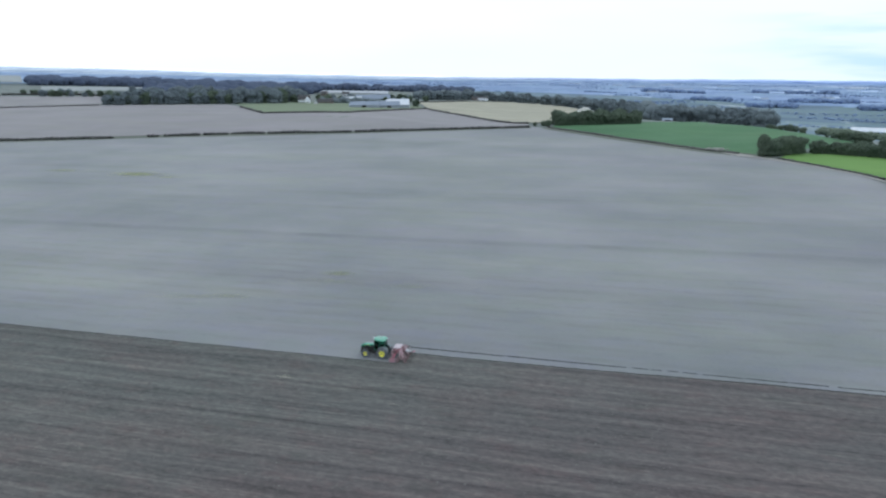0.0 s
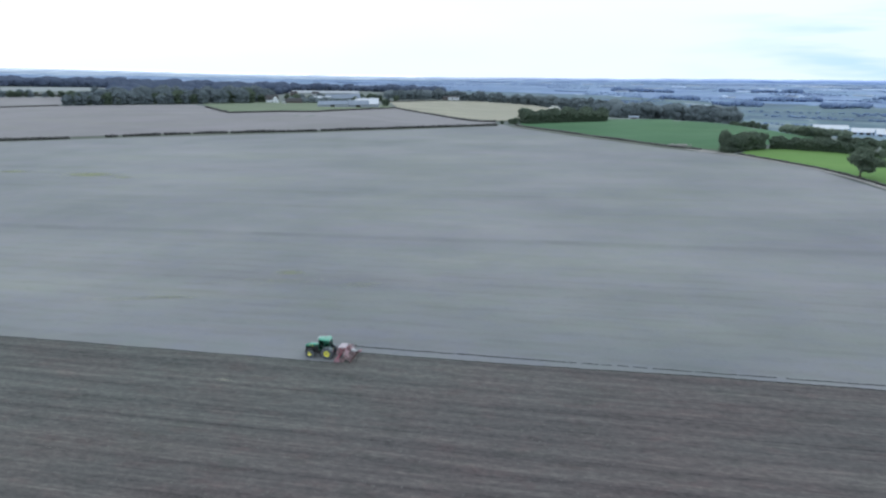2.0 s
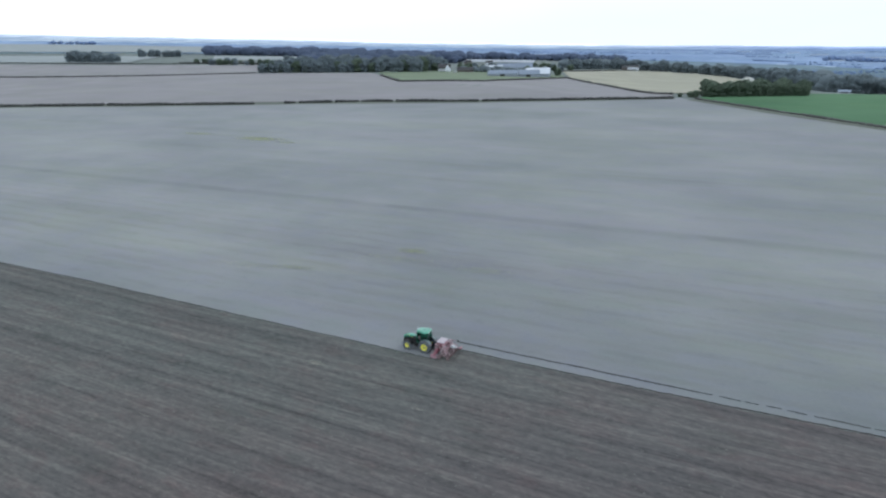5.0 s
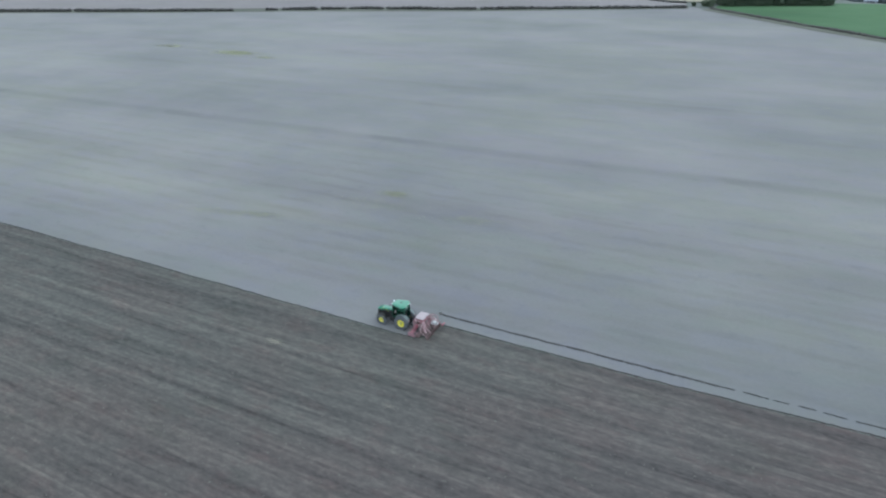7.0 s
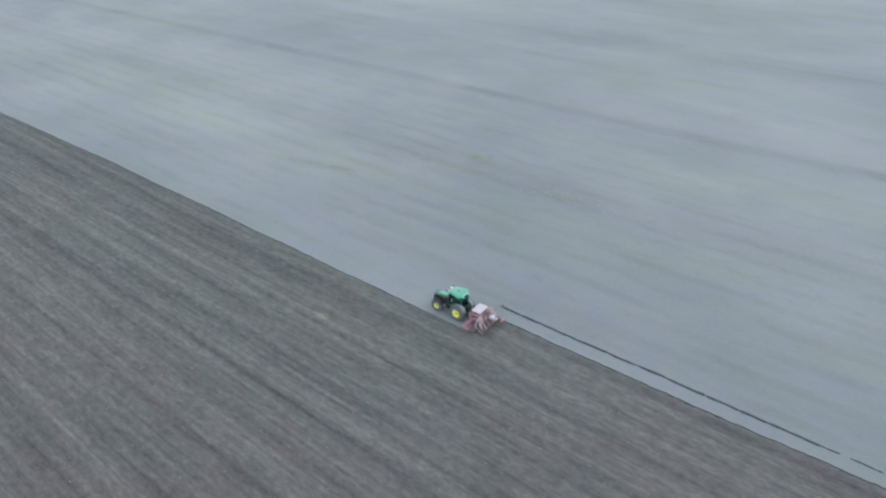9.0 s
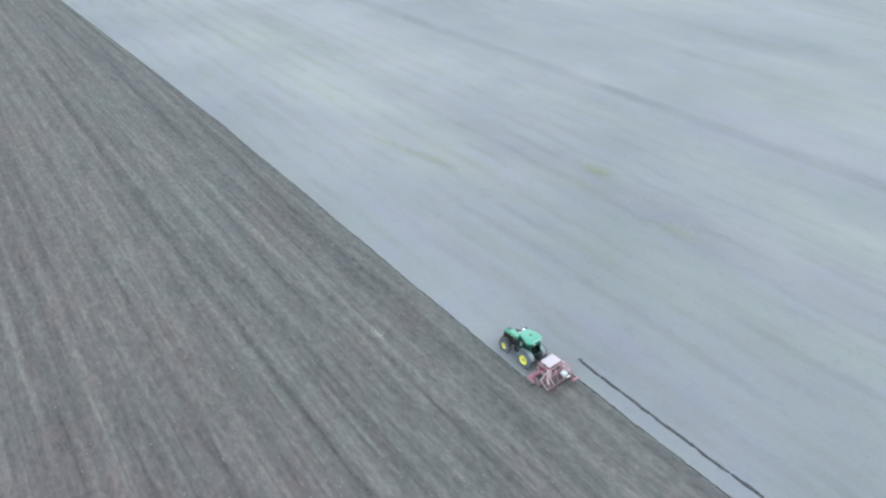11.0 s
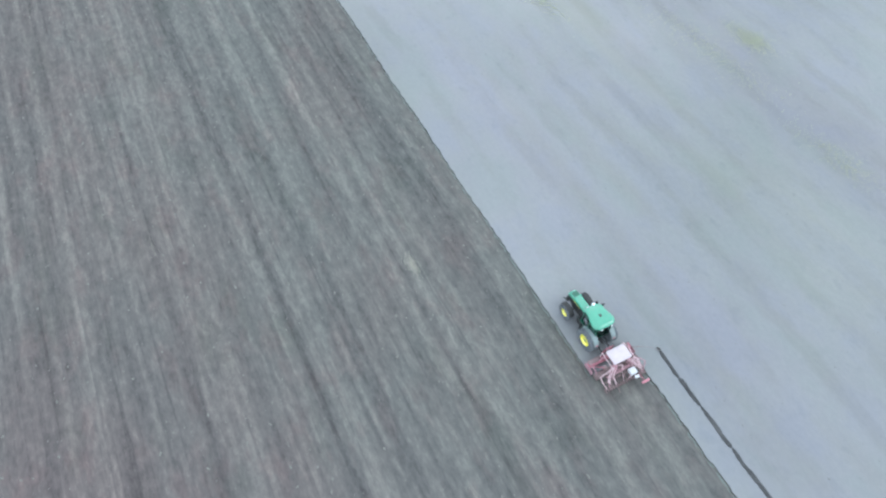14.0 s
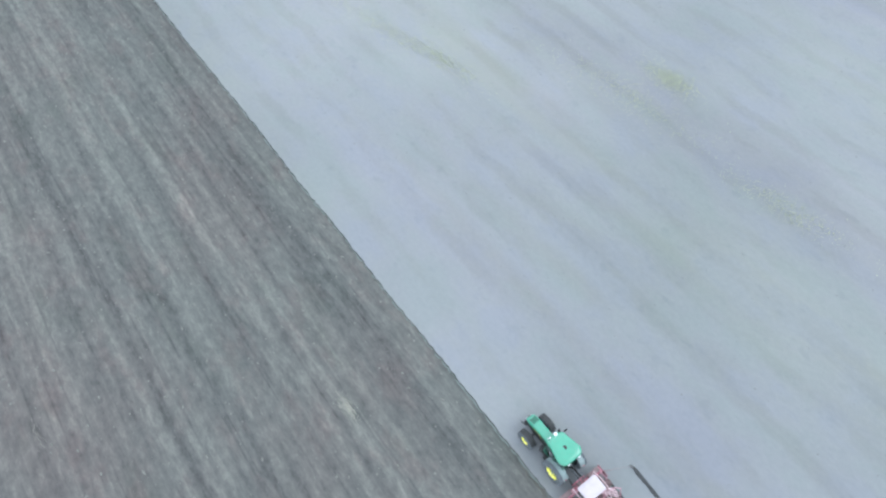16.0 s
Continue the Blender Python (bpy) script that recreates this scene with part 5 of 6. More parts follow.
def build_tree(seed, tall, wide, trunk, clumps, leaf_mat, label, aside=0.0):
    """A broad-leaved tree: tapered trunk with limbs, and a crown of tufts with gaps."""
    rng = random.Random(seed)
    t = thing("tree", label, "tree", group="field and woodland trees")
    wood = Shape()
    lean = (rng.uniform(-0.3, 0.3), rng.uniform(-0.3, 0.3))
    base_r = tall * 0.028
    wood.tube([(0, 0, -0.3), (lean[0] * 0.3, lean[1] * 0.3, trunk), (lean[0], lean[1], tall * 0.62), (lean[0] * 1.6, lean[1] * 1.6, tall * 0.85)], [base_r * 1.3, base_r, base_r * 0.5, base_r * 0.12], 8)
    s = Shape()
    mid = (trunk + tall) / 2
    half = (tall - trunk) / 2
    limbs = []
    for k in range(8):
        a = 2 * math.pi * k / 8 + rng.uniform(-0.4, 0.4)
        e = rng.uniform(-0.35, 0.75)
        tip = (math.cos(a) * wide * 0.36 * math.sqrt(1 - e * e * 0.7), math.sin(a) * wide * 0.36 * math.sqrt(1 - e * e * 0.7), mid + half * e * 0.75)
        z0 = trunk + (tip[2] - trunk) * 0.35
        wood.tube([(lean[0] * 0.4, lean[1] * 0.4, max(trunk * 0.8, z0)), (tip[0] * 0.5, tip[1] * 0.5, (z0 + tip[2]) / 2 + 0.3), tip], [base_r * 0.45, base_r * 0.28, base_r * 0.08], 6)
        limbs.append(tip)
    lobes = [((tip[0] * (1.2 if aside else 1) + aside, tip[1], tip[2]), wide * rng.uniform(0.14 if aside else 0.17, 0.23)) for tip in limbs] + [((lean[0] + aside, lean[1], mid + half * 0.45), wide * (0.19 if aside else 0.27)), ((lean[0] + aside * 0.7, lean[1], mid - half * 0.2), wide * (0.2 if aside else 0.30))]
    for k in range(clumps // 5):
        a, e = rng.uniform(0, 2 * math.pi), rng.uniform(-0.8, 0.95)
        q = math.sqrt(1 - e * e) * rng.uniform(0.6, 0.95)
        lobes.append(((math.cos(a) * q * wide * 0.42 + lean[0] + aside, math.sin(a) * q * wide * 0.42 + lean[1], mid + e * half * 0.85), wide * rng.uniform(0.09, 0.15)))
    if trunk < 1:
        for k in range(7):
            a = 2 * math.pi * k / 7 + rng.uniform(-0.3, 0.3)
            lobes.append(((math.cos(a) * wide * 0.31, math.sin(a) * wide * 0.31, tall * 0.16), wide * rng.uniform(0.14, 0.19)))
        lobes.append(((0, 0, tall * 0.2), wide * 0.25))
    core = wide * (0.38 if leaf_mat is LEAF_FAR else 0.34)
    if not aside:
        crown_lump(s, (lean[0], lean[1], mid - half * 0.05), core, rng, half * 0.9 / core)
    for c, r in lobes:
        if leaf_mat is LEAF_FAR:
            crown_lump(s, c, r * 1.3, rng, 0.85, True)
            leaf_cards(s, c, r * 1.3, rng, int(70 * (r / wide / 0.2) ** 2), wide * 0.044)
        else:
            crown_lump(s, c, r * 0.82, rng, 0.9)
            leaf_cards(s, c, r * 1.02, rng, int(230 * (r / wide / 0.2) ** 2), wide * 0.042)
    if leaf_mat is LEAF_FAR:
        # loose sprays over the whole crown
        for k in range(18):
            a, e = rng.uniform(0, 2 * math.pi), rng.uniform(-0.7, 1.0)
            q = math.sqrt(1 - e * e)
            leaf_cards(s, (math.cos(a) * q * wide * 0.46, math.sin(a) * q * wide * 0.46, mid + e * half * 0.92), wide * 0.11, rng, 22, wide * 0.045)
    part("trunk", wood, BARK, t)
    crown = new("crown", s.mesh("crown", leaf_mat, True, 80))
    crown.parent = t
    return t


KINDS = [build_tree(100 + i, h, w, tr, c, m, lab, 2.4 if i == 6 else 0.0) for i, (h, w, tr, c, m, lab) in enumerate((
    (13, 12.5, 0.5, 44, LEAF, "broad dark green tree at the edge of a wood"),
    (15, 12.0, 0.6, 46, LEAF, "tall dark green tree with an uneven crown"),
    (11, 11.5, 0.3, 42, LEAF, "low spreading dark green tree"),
    (16, 11.5, 0.6, 42, LEAF_FAR, "tall narrow woodland tree, haze-tinted blue-green"),
    (12, 12.5, 0.3, 42, LEAF_FAR, "rounded woodland tree, haze-tinted blue-green"),
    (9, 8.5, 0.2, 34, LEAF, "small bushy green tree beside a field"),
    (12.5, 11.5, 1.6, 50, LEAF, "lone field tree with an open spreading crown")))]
TREE_RNG = random.Random(77)
PLACED = [False] * len(KINDS)


def plant(kind, x, y, tall=None, label="", turn=None, slim=1.0):
    """Stands a tree of a kind at x, y; tall: its height in metres."""
    base = (13, 15, 11, 16, 12, 9, 12.5)[kind]
    k = (tall or base * TREE_RNG.uniform(0.88, 1.12)) / base
    m = pose(x, y, height(x, y), 0, 0, TREE_RNG.uniform(0, 360) if turn is None else turn) @ Matrix.Diagonal((k * slim * TREE_RNG.uniform(0.92, 1.1), k * slim * TREE_RNG.uniform(0.92, 1.1), k, 1))
    if PLACED[kind]:
        ob = copy_thing(KINDS[kind], Matrix.Identity(4))
        ob.matrix_basis = m
    else:
        ob = KINDS[kind]
        ob.matrix_basis = m
        PLACED[kind] = True
    return tagged(ob, label)


def belt(points, count, kinds, tall, spread=3.0, rows=1, gap=8.0):
    """Trees along a line, in one or more rows that run back from it."""
    lens = [0.0]
    for (x0, y0), (x1, y1) in zip(points, points[1:]):
        lens.append(lens[-1] + math.hypot(x1 - x0, y1 - y0))
    for r in range(rows):
        for k in range(count):
            u = lens[-1] * (k + 0.5 + TREE_RNG.uniform(-0.3, 0.3)) / count
            x, y = lerp(u, lens, [p[0] for p in points]), lerp(u, lens, [p[1] for p in points])
            dx, dy = x - 35, y + 85
            d = math.hypot(dx, dy)
            x += dx / d * (r * gap + TREE_RNG.uniform(0, spread)) + TREE_RNG.uniform(-spread, spread) * 0.5
            y += dy / d * (r * gap + TREE_RNG.uniform(0, spread))
            plant(TREE_RNG.choice(kinds), x, y, tall * TREE_RNG.uniform(0.68, 1.25))


# the wood to the left of the farm: a front edge of single trees, then rows running back
belt([(-512, 536), (-470, 554), (-410, 592), (-380, 604)], 34, (3, 1, 4, 4), 13.5, 5)
belt([(-372, 612), (-354, 632), (-344, 645)], 8, (3, 1, 4), 15, 4, 2, 20)
belt([(-505, 575), (-450, 610), (-395, 640), (-345, 700)], 26, (3, 4), 15.5, 10, 2, 40)
# right-hand clump at the corner of the stubble, and what stands behind it
belt([(5, 357), (18, 363), (32, 368), (48, 373), (62, 377)], 17, (0, 2, 5), 8.0, 2, 2, 7)
for x, y, h in ((-9, 352, 2.6), (-3, 353, 3.6), (0, 352, 4.5)):
    plant(5, x, y, h, "small dark bush at the field corner")
belt([bearing(4.5, 540), bearing(7, 580), bearing(10, 570), bearing(13.2, 510)], 26, (3, 4), 12.5, 6)
belt([bearing(13.2, 500), bearing(14.6, 475), bearing(16, 455)], 6, (5, 2), 5.0, 3)
# belt behind the tan field
belt([bearing(-9, 1190), bearing(-5, 1150), bearing(-2, 1080), bearing(0, 960), bearing(2, 800), bearing(4, 640)], 50, (3, 4), 15, 12)
belt([bearing(-15.5, 1100), bearing(-13, 1150), bearing(-11, 1200)], 13, (3, 4), 15, 10)
belt([bearing(-11.3, 1225), bearing(-10, 1215), bearing(-8.6, 1200)], 11, (3, 4), 14, 8)
# trees round the crop and the grass field
for x, y, k, h in ((110, 233, 5, 8.0), (113, 236, 2, 7.5), (118, 240, 2, 8.6), (122, 242, 2, 8.6), (126, 244, 5, 7.8)):
    plant(k, x, y, h, "dark green tree at the end of the track")
plant(1, 107.5, 231, 11.0, "tall narrow dark green tree at the end of the track", None, 0.62)
belt([(132, 245), (140, 243), (148, 240), (157, 235), (168, 226)], 19, (2, 0, 5), 5.0, 1.5)
belt([(140, 247), (150, 243), (160, 238)], 8, (2, 0), 5.2, 2)
plant(0, 176, 228, 8.0)
plant(2, 184, 224, 7.5)
belt([bearing(17.2, 412), bearing(18.6, 408), bearing(20.0, 404), bearing(21.2, 400)], 13, (5, 2), 2.3, 1.5)
plant(6, 140.8, 168.6, 11.6, "lone field tree beside the farm track", 0)
belt([(160, 300), (172, 296), (184, 290), (196, 284)], 9, (5, 2), 6.0, 3)
# farm trees
plant(5, -190, 694, 9.0, "dark round tree beside the barns")
for x, y, h in ((-372, 690, 14), (-360, 712, 15), (-318, 716, 7), (-300, 722, 7), (-262, 790, 8), (-330, 745, 10), (-246, 860, 9)):
    plant(TREE_RNG.choice((0, 2, 5)), x, y, h)
for x, y, h in ((-322, 702, 8), (-312, 702, 7), (-298, 704, 7), (-288, 716, 6), (-352, 694, 11), (-350, 684, 10)):
    plant(2, x, y, h, "dark tree behind the farm cottages")
belt([bearing(-25, 960), bearing(-21, 980), bearing(-17, 1000), bearing(-15, 1010)], 18, (4, 5, 0), 9, 10)
# hedgerow trees on the left
belt([(-786, 684), (-748, 712), (-710, 741)], 9, (5, 2, 4), 7.5, 5)
belt([(-725, 662), (-690, 680), (-655, 697)], 8, (5, 2, 4), 8, 4)
belt([(-640, 690), (-580, 640), (-520, 560)], 7, (5, 2, 0), 9.5, 4)
belt([(-965, 600), (-935, 618), (-905, 640)], 12, (3, 4), 14, 10, 2, 25)
belt([(-1125, 855), (-1110, 905), (-1096, 945)], 9, (3, 4), 14, 10)


def far_wood(points, depth, count, tall, seed, label="distant dark wood", leaves=LEAF_WOOD):
    """A far wood whose trees cannot be told apart, as uneven tufts on stems."""
    rng = random.Random(seed)
    s = Shape()
    lens = [0.0]
    for (x0, y0), (x1, y1) in zip(points, points[1:]):
        lens.append(lens[-1] + math.hypot(x1 - x0, y1 - y0))
    for k in range(count):
        u = lens[-1] * rng.random()
        x, y = lerp(u, lens, [p[0] for p in points]), lerp(u, lens, [p[1] for p in points])
        dx, dy = x - 35, y + 85
        d = math.hypot(dx, dy)
        back_off = rng.random() * depth
        x, y = x + dx / d * back_off, y + dy / d * back_off
        z = height(x, y)
        h = tall * (rng.uniform(0.7, 1.1) + 0.5 * noise.noise((x * 0.02, y * 0.02, 3)))
        crown_lump(s, (x, y, z + h * 0.52), h * rng.uniform(0.52, 0.74), rng, rng.uniform(0.62, 0.78))
        if back_off < 25:
            crown_lump(s, (x + rng.uniform(-3, 3), y + rng.uniform(-3, 3), z + h * 0.28), h * 0.62, rng, 0.62)
            for _ in range(4):
                q = (x + rng.gauss(0, h * 0.34), y + rng.gauss(0, h * 0.34), z + h * rng.uniform(0.3, 0.86))
                leaf_cards(s, q, h * 0.2, rng, 16, h * 0.055)
    tagged(new("wood", s.mesh("wood", leaves, True, 80)), label, "wood", kind="stuff")


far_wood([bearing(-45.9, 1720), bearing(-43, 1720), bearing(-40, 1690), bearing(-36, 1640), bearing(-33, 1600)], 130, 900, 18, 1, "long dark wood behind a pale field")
far_wood([bearing(-36, 1300), bearing(-31, 1250), bearing(-27, 1230), bearing(-24.5, 1230)], 350, 520, 17, 2, "deep haze-tinted wood behind the farm trees")
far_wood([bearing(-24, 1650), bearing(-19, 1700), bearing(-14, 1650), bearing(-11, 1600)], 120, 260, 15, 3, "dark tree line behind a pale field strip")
far_wood([bearing(-38, 900), bearing(-33, 900), bearing(-27.5, 900)], 340, 420, 15, 8, "deep haze-tinted wood beside the farm")
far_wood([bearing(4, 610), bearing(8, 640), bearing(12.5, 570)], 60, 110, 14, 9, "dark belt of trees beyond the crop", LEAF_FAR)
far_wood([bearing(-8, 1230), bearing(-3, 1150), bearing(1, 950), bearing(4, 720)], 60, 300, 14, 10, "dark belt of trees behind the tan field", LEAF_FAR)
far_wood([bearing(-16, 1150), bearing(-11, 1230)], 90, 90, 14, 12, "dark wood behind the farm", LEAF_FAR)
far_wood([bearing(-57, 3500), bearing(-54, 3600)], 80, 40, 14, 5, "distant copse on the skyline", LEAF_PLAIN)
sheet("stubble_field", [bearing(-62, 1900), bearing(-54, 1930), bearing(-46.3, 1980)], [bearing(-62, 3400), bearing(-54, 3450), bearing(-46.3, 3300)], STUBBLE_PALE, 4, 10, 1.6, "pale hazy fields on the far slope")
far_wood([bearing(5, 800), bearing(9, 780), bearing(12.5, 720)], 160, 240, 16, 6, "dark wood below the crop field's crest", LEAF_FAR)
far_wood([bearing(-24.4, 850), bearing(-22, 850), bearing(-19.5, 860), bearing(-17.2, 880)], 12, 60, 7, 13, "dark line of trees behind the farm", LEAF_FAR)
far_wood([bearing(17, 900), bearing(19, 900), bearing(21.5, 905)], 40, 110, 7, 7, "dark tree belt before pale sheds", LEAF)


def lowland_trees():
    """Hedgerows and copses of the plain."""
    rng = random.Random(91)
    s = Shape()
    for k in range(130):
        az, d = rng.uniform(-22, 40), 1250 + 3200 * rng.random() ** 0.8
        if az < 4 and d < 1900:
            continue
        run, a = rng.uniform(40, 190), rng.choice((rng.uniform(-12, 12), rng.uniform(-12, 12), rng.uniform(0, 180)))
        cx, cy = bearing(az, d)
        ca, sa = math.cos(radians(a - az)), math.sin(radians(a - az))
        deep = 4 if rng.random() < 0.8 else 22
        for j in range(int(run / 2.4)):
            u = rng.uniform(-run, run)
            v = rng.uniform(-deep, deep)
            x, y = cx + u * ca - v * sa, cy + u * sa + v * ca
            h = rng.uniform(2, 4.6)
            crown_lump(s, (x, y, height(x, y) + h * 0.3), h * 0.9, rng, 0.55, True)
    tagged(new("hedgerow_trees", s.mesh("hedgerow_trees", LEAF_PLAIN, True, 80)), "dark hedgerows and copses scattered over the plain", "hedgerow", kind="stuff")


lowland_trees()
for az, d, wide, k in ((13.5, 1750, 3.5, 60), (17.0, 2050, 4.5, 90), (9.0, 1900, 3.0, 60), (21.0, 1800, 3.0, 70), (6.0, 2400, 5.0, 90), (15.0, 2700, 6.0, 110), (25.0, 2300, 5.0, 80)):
    far_wood([bearing(az - wide / 2, d), bearing(az + wide / 2, d * 1.02)], 60, k, 11, int(az * 10), "haze-tinted blue copse on the plain", LEAF_PLAIN)


def hedge(points, tall, wide, seed, gaps=(), label="low dark field hedge", step=0.9):
    """A clipped hedge of tufts along a line; gaps: stretches left open, in metres from its start."""
    rng = random.Random(seed)
    s = Shape()
    lens = [0.0]
    for (x0, y0), (x1, y1) in zip(points, points[1:]):
        lens.append(lens[-1] + math.hypot(x1 - x0, y1 - y0))
    u = 0.0
    while u < lens[-1]:
        u += step * rng.uniform(0.7, 1.3)
        if any(a < u < b for a, b in gaps):
            continue
        x, y = lerp(u, lens, [p[0] for p in points]), lerp(u, lens, [p[1] for p in points])
        h = tall * (0.8 + 0.35 * noise.noise((u * 0.05, seed, 0)) + rng.uniform(-0.12, 0.12))
        x, y = x + rng.uniform(-0.3, 0.3) * wide, y + rng.uniform(-0.3, 0.3) * wide
        z = height(x, y)
        crown_lump(s, (x, y, z + h * 0.42), wide * 0.62, rng, h * 0.55 / (wide * 0.62))
        leaf_cards(s, (x, y, z + h * 0.45), h * 0.52, rng, 9, 0.22)
    return tagged(new("hedge", s.mesh("hedge", HEDGE, True, 80)), label, "hedge", group="field hedges")


hedge([(-600, 127), (-420, 198), (-302, 236.5), (-263, 250.5)], 2.2, 2.4, 1, ((120, 130), (252, 256)), "low dark hedge along the stubble field's border")
hedge([(-243, 260), (-227, 267.5), (-193, 282.5), (-124, 300.5), (-68, 322), (-13, 342)], 1.9, 2.2, 2, ((6, 10), (30, 34), (47, 51), (66, 67.5), (71, 73), (108, 110), (127, 131)), "gappy low hedge along the stubble field's border")
hedge([(-162, 641), (-130, 580), (-98, 523), (-45, 415), (-16, 370)], 1.8, 1.9, 3, (), "dark hedge running down beside a tan field")
hedge([(-336, 529), (-296, 480), (-256, 431), (-225, 452), (-193, 473), (-189, 504), (-176, 570), (-163, 640)], 2.0, 2.0, 4, ((210, 212),), "dark hedge round the green paddock")
hedge([(-900, 242), (-690, 374), (-595, 442), (-530, 506), (-512, 526)], 1.7, 2.2, 5, (), "low hedge between grey stubble fields", 1.5)
hedge([(-1120, 425), (-980, 540), (-870, 600), (-790, 660)], 2.0, 2.5, 6, (), "distant low field hedge", 2.0)
hedge([(-800, 672), (-748, 708), (-700, 735), (-655, 705)], 3.6, 4.0, 11, (), "tall overgrown hedge between far fields", 1.6)
hedge([(-230, 850), (-205, 930), (-170, 1005), (-118, 1075)], 2.2, 2.4, 7, (), "dark hedge behind the farm", 2.0)
hedge([(2, 342), (52, 285), (86, 248), (98, 239)], 1.1, 2.4, 8, (), "low scrub along the crop's edge", 1.2)
hedge([(113, 226), (122.6, 210), (134.7, 188.2), (140.6, 169), (144.2, 149.5)], 0.8, 1.5, 9, (), "low rough scrub along the track bank", 1.1)


# ---- buildings ----
def gable(s, x0, x1, w, eaves, ridge, over=0.0, thick=0.18):
    """Two pitched roof slabs along x."""
    for k in (-1, 1):
        a, b = (w / 2 + over) * k, 0.0
        za = eaves - over * (ridge - eaves) / (w / 2)
        s.add([(x0 - over, a, za), (x1 + over, a, za), (x1 + over, b, ridge), (x0 - over, b, ridge), (x0 - over, a, za - thick), (x1 + over, a, za - thick), (x1 + over, b, ridge - thick), (x0 - over, b, ridge - thick)],
              [(0, 1, 2, 3), (7, 6, 5, 4), (0, 4, 5, 1), (1, 5, 6, 2), (2, 6, 7, 3), (3, 7, 4, 0)])


def house_body(s, long, w, eaves, ridge):
    h, k = long / 2, w / 2
    s.add([(-h, -k, 0), (h, -k, 0), (h, k, 0), (-h, k, 0), (-h, -k, eaves), (h, -k, eaves), (h, k, eaves), (-h, k, eaves), (-h, 0, ridge - 0.1), (h, 0, ridge - 0.1)],
          [(0, 1, 5, 4), (2, 3, 7, 6), (1, 2, 6, 9, 5), (3, 0, 4, 8, 7), (3, 2, 1, 0), (4, 5, 9, 8), (6, 7, 8, 9)])


def house(x, y, turn, long, w, eaves, ridge, wall, roof, label, chimney=True, storeys=2, wing=0.0):
    t = thing("house", label, "house", pose(x, y, height(x, y) - 0.1, 0, 0, turn), "farm and village houses")
    s = Shape()
    house_body(s, long, w, eaves, ridge)
    part("wall", s, wall, t, smooth=False)
    s = Shape()
    gable(s, -long / 2, long / 2, w, eaves, ridge, 0.4)
    r = part("roof", s, roof, t, smooth=False)
    if wing:
        # a gabled wing that stands forward of the long side
        turned = Matrix.Translation((long * 0.28, -w / 2 - wing / 2 + 0.6, 0)) @ Matrix.Rotation(radians(90), 4, "Z")
        for nm, mat in (("wing_wall", wall), ("wing_roof", roof)):
            g = Shape()
            if mat is wall:
                house_body(g, wing + 1.0, w * 0.8, eaves, ridge - 0.6)
            else:
                gable(g, -wing / 2 - 0.3, wing / 2 + 0.3, w * 0.8, eaves, ridge - 0.6, 0.3)
            part(nm, g, mat, t, smooth=False).matrix_basis = turned
        part("window", Shape().box((long * 0.28, -w / 2 - wing + 0.08, 1.5), (1.2, 0.16, 1.3), 0.03), DARK_OPENING, t, smooth=False)
    if chimney:
        part("chimney", Shape().box((long * 0.36, 0, ridge + 0.4), (0.9, 0.7, 1.6), 0.05).box((-long * 0.36, 0, ridge + 0.4), (0.9, 0.7, 1.6), 0.05), BRICK, r, smooth=False)
    for st in range(storeys):
        z = 1.5 + 2.6 * st
        for k in range(max(2, int(long / 3))):
            px = -long / 2 + long * (k + 0.5) / max(2, int(long / 3))
            for sd in (-1, 1):
                part("window", Shape().box((px, sd * w / 2, z), (1.1, 0.16, 1.25), 0.03), DARK_OPENING, t, smooth=False)
    part("door", Shape().box((0.4, -w / 2 - 0.02, 1.03), (0.95, 0.14, 2.06), 0.02), DARK_OPENING, t, smooth=False)
    return t


def shed(x, y, turn, long, w, eaves, ridge, wall, roof, label, doors=2):
    t = thing("barn", label, "barn", pose(x, y, height(x, y) - 0.2, 0, 0, turn), "sheds and barns")
    s = Shape()
    house_body(s, long, w, eaves, ridge)
    part("wall", s, wall, t, smooth=False)
    s = Shape()
    gable(s, -long / 2, long / 2, w, eaves, ridge, 0.3, 0.12)
    for k in range(int(long / 3)):
        for sd in (-1, 1):
            px = -long / 2 + 1.5 + 3 * k
            s.tube([(px, sd * (w / 2 + 0.3), eaves - 0.02), (px, 0, ridge + 0.05)], 0.07, 4)
    part("roof", s, roof, t, smooth=False)
    for k in range(doors):
        px = -long / 2 + long * (k + 0.5) / doors
        part("door", Shape().box((px, -w / 2, eaves * 0.42), (min(5, long / doors * 0.6), 0.2, eaves * 0.84), 0.04), DARK_OPENING, t, smooth=False)
    return t


house(-330, 670, 24, 15, 8.0, 5.0, 9.6, WHITEWASH, TILE, "white farmhouse with a dark tiled roof", wing=4.0)
house(-304, 676, 22, 20, 6.5, 3.0, 6.2, BRICK, TILE, "long low brown farm cottage beside a hedge", True, 1)
house(-292, 712, 5, 11, 7, 3.4, 6.2, WHITEWASH, TILE, "small pale cottage behind the paddock", True, 1)
house(-166, 1046, 5, 18, 7, 6.4, 8.2, WHITEWASH, TILE, "white house behind the tan field")
house(-186, 1075, 20, 10, 7, 3.4, 6.4, BRICK, TILE, "low brown house beside trees", True, 1)
house(-410, 1010, 12, 12, 7, 4.6, 7.6, WHITEWASH, TILE, "pale house half hidden by trees")
house(-440, 985, -10, 11, 7, 4.6, 7.6, BRICK, TILE, "brown house half hidden by trees")
house(-415, 597, 25, 8, 6, 3.4, 6.0, WHITEWASH, TILE, "small white cottage among the wood's trees", True, 1)
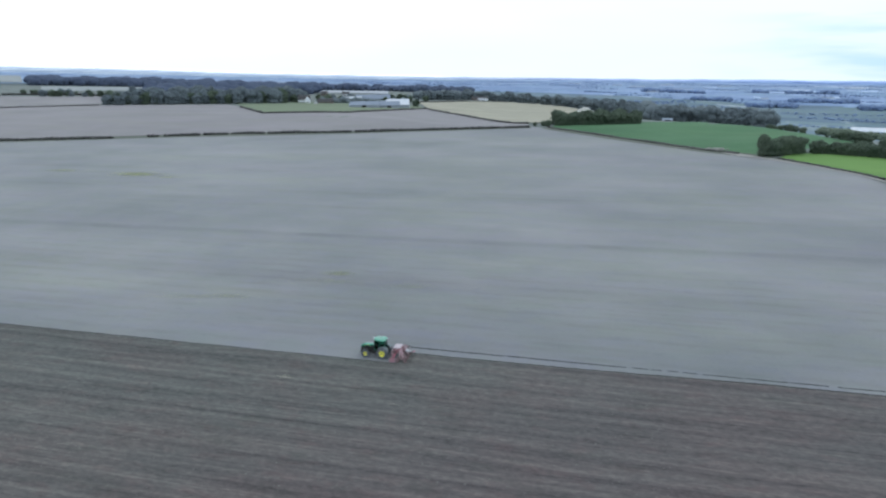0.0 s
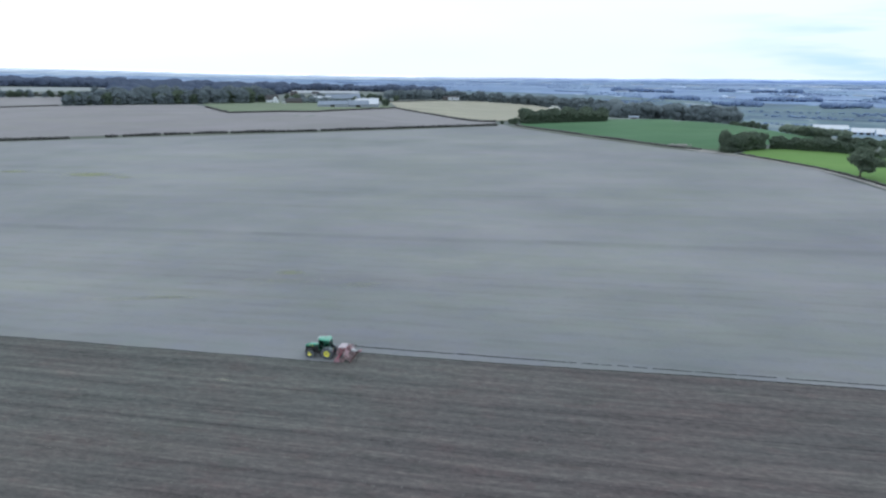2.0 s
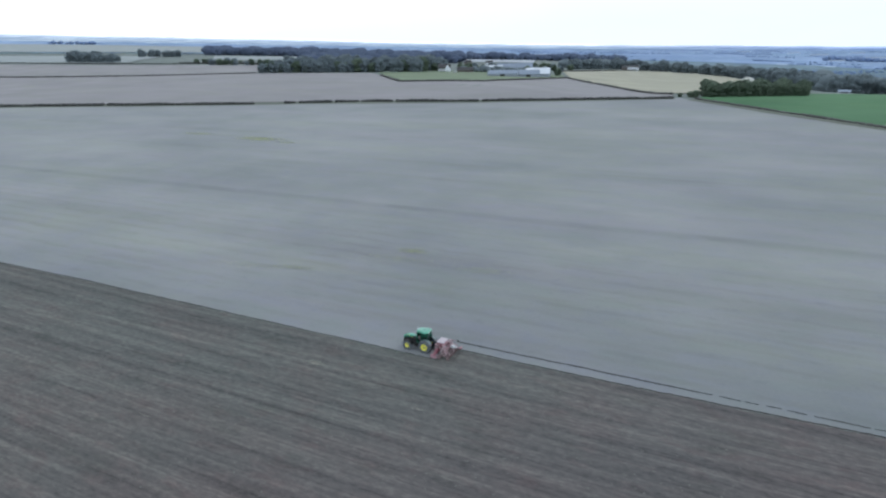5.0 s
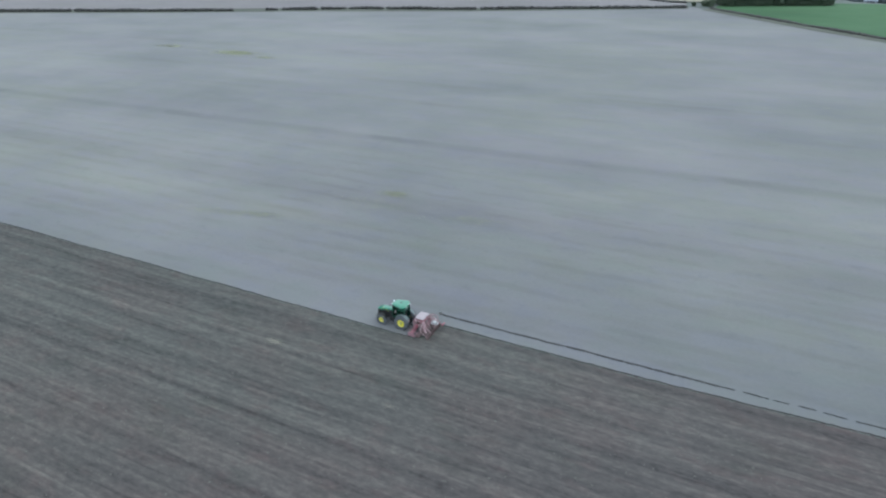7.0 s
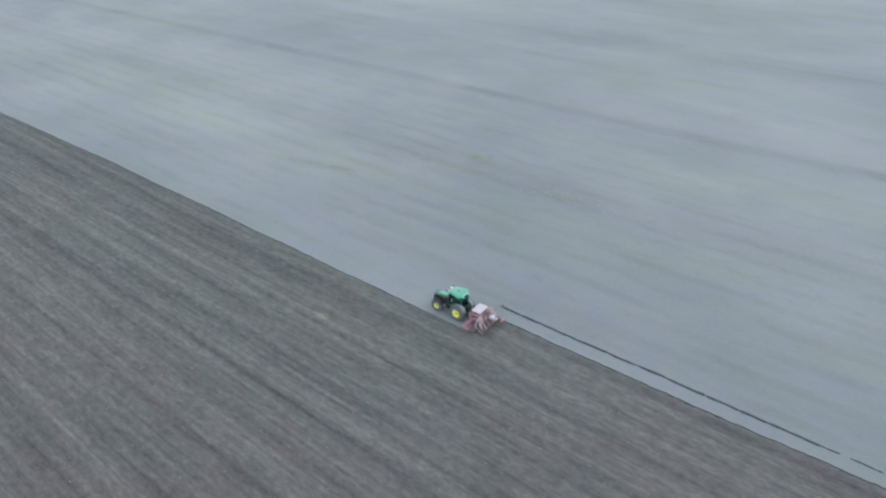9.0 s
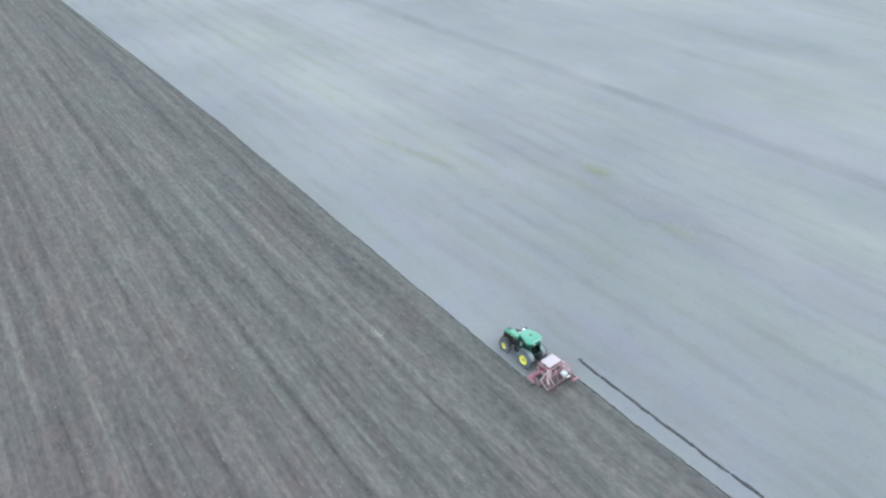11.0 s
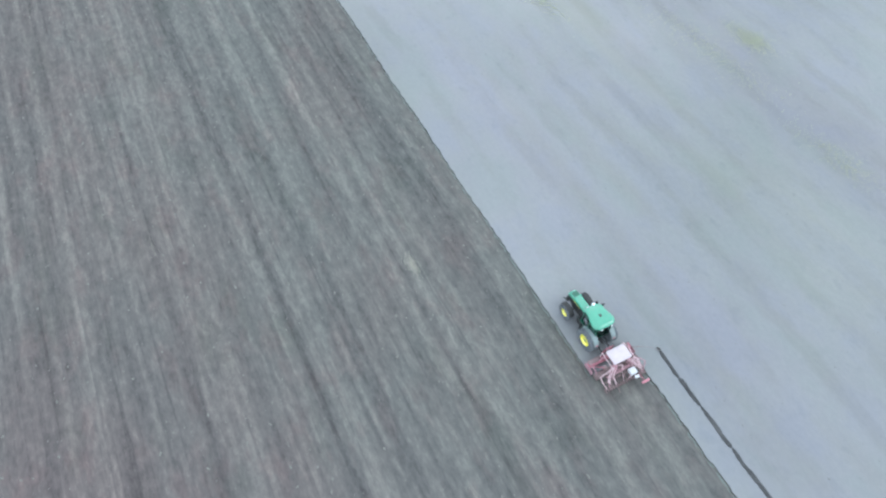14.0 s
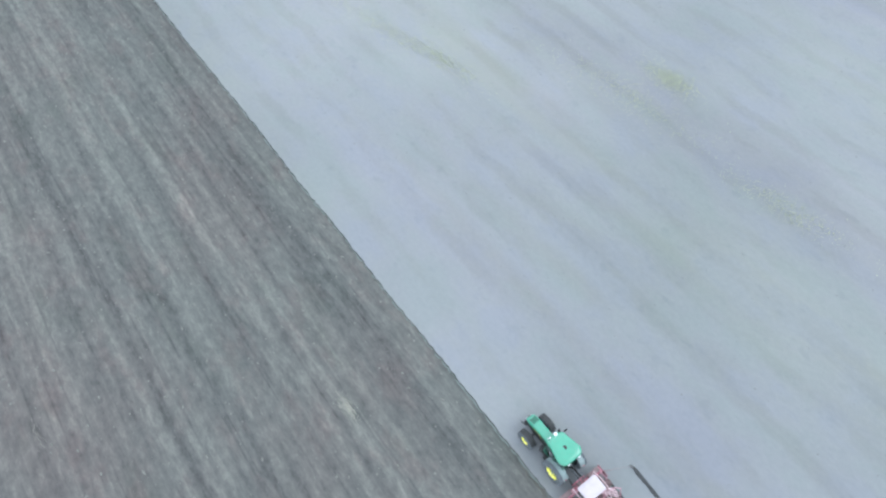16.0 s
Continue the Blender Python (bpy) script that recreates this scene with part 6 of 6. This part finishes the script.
shed(-226, 607, 14, 33, 13, 3.6, 7.0, CLAD, SHEET, "long low barn with a blue-grey sheet roof", 1)
shed(-202, 622, 20, 25, 13, 3.8, 8.0, CLAD, SHEET, "grey farm shed with a ridged sheet roof", 1)
shed(-199, 648, 14, 27, 22, 4.2, 10.0, CLAD, SHEET_WHITE, "barn with a bright white sheet roof", 1)
shed(-290, 735, 16, 24, 12, 4.0, 8.4, CLAD, SHEET_WHITE, "pale-roofed shed behind the barns", 2)
shed(-284, 800, 14, 50, 14, 5.0, 10.5, CLAD, SHEET, "long blue-grey farm shed behind the barns", 2)
for az, d, long, w in ((20.2, 1130, 46, 26), (22.6, 1060, 40, 26), (24.4, 1040, 46, 26), (26.8, 1040, 60, 26)):
    x, y = bearing(az, d)
    shed(x, y, -az + 8, long, w, 4.5, 9.0, SHEET_FAR, SHEET_WHITE, "long white industrial shed on the plain", 5)
SHED_RNG = random.Random(5)
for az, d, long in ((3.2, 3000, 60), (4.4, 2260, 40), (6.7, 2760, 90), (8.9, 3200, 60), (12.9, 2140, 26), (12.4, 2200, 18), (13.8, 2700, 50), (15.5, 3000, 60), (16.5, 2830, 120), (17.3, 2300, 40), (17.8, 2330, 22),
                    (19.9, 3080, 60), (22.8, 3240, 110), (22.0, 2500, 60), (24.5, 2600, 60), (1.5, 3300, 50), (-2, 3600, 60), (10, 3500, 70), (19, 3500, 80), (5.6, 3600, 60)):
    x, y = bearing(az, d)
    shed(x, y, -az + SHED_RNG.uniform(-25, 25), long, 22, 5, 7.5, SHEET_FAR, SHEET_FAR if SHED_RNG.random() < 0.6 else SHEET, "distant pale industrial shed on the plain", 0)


def van(x, y, turn):
    """A parked light van in the farmyard."""
    t = thing("van", "small pale van parked beside the farmhouse", "van", pose(x, y, height(x, y) + 0.4, 0, 0, turn))
    part("body", Shape().loft([rounded(-2.4, 0.85, 0.35, 1.1, 0.1), rounded(-1.6, 0.9, 0.3, 1.25, 0.1), rounded(-0.9, 0.92, 0.3, 2.05, 0.15), rounded(2.3, 0.92, 0.3, 2.1, 0.15), rounded(2.42, 0.85, 0.4, 2.0, 0.15)]), WHITE, t)
    part("windscreen", Shape().box((-1.27, 0, 1.65), (0.05, 1.5, 0.85), 0.02, (0, 41, 0)), DARK_OPENING, t)
    for wx in (-1.55, 1.45):
        for s in (-1, 1):
            w = thing_part("wheel", t)
            part("tyre", Shape().lathe([(0.2, -0.1), (0.33, -0.1), (0.34, 0), (0.33, 0.1), (0.2, 0.1)], pose(wx, s * 0.82, 0.33, 90, 0, 0), 18, True), RUBBER, w)
            part("rim", Shape().lathe([(0.2, -0.06), (0.2, 0.06), (0.02, 0.08)], pose(wx, s * 0.86, 0.33, -90 * s, 0, 0), 14), STEEL, w)


van(-301, 640, 20)


# rubble and spoil at the end of the track
def rubble():
    rng = random.Random(8)
    s = Shape()
    for k in range(60):
        x, y = 91.5 + rng.gauss(0, 2.6), 252 + rng.gauss(0, 1.2)
        r = rng.uniform(0.3, 0.9)
        v = ICO_V * np.array([rng.uniform(0.7, 1.2) for _ in range(len(ICO_V))])[:, None] * r + np.array((x, y, 0.25 * r))
        s.add([tuple(p) for p in v], ICO_F)
    tagged(new("rubble_heap", s.mesh("rubble_heap", GRAVEL)), "low pale heap of rubble beside the track", "rubble", kind="stuff")


rubble()


def chalk_heap(x, y, wide, tall):
    """A solid pale mound standing in for a dust plume at the end of the tan field."""
    rng = random.Random(18)
    s = Shape()
    n, rings = 28, 7
    z = height(x, y)
    verts = [(x, y, z + tall)]
    for r in range(1, rings + 1):
        u = r / rings
        for k in range(n):
            a = 2 * math.pi * k / n
            w = wide * u * (1 + 0.16 * noise.noise((math.cos(a) * 2, math.sin(a) * 2, 4)))
            verts.append((x + w * math.cos(a) * 1.25, y + w * math.sin(a) * 0.8, z - 0.4 + (tall + 0.4) * (0.5 + 0.5 * math.cos(math.pi * u)) * (1 + rng.uniform(-0.12, 0.12))))
    faces = [(0, 1 + k, 1 + (k + 1) % n) for k in range(n)]
    for r in range(rings - 1):
        p, q = 1 + r * n, 1 + (r + 1) * n
        faces += [(p + k, q + k, q + (k + 1) % n, p + (k + 1) % n) for k in range(n)]
    s.add(verts, faces)
    tagged(new("chalk_heap", fixed_normals(s.mesh("chalk_heap", PLUME_PALE, True, 80))), "pale mound in place of a dust plume beside dark trees", "heap")


chalk_heap(*bearing(-1.2, 830), 13.0, 6.8)
shed(*bearing(5.5, 515), 4, 7, 4, 1.4, 2.3, CLAD, SHEET, "low pale-roofed shed before dark trees", 1)
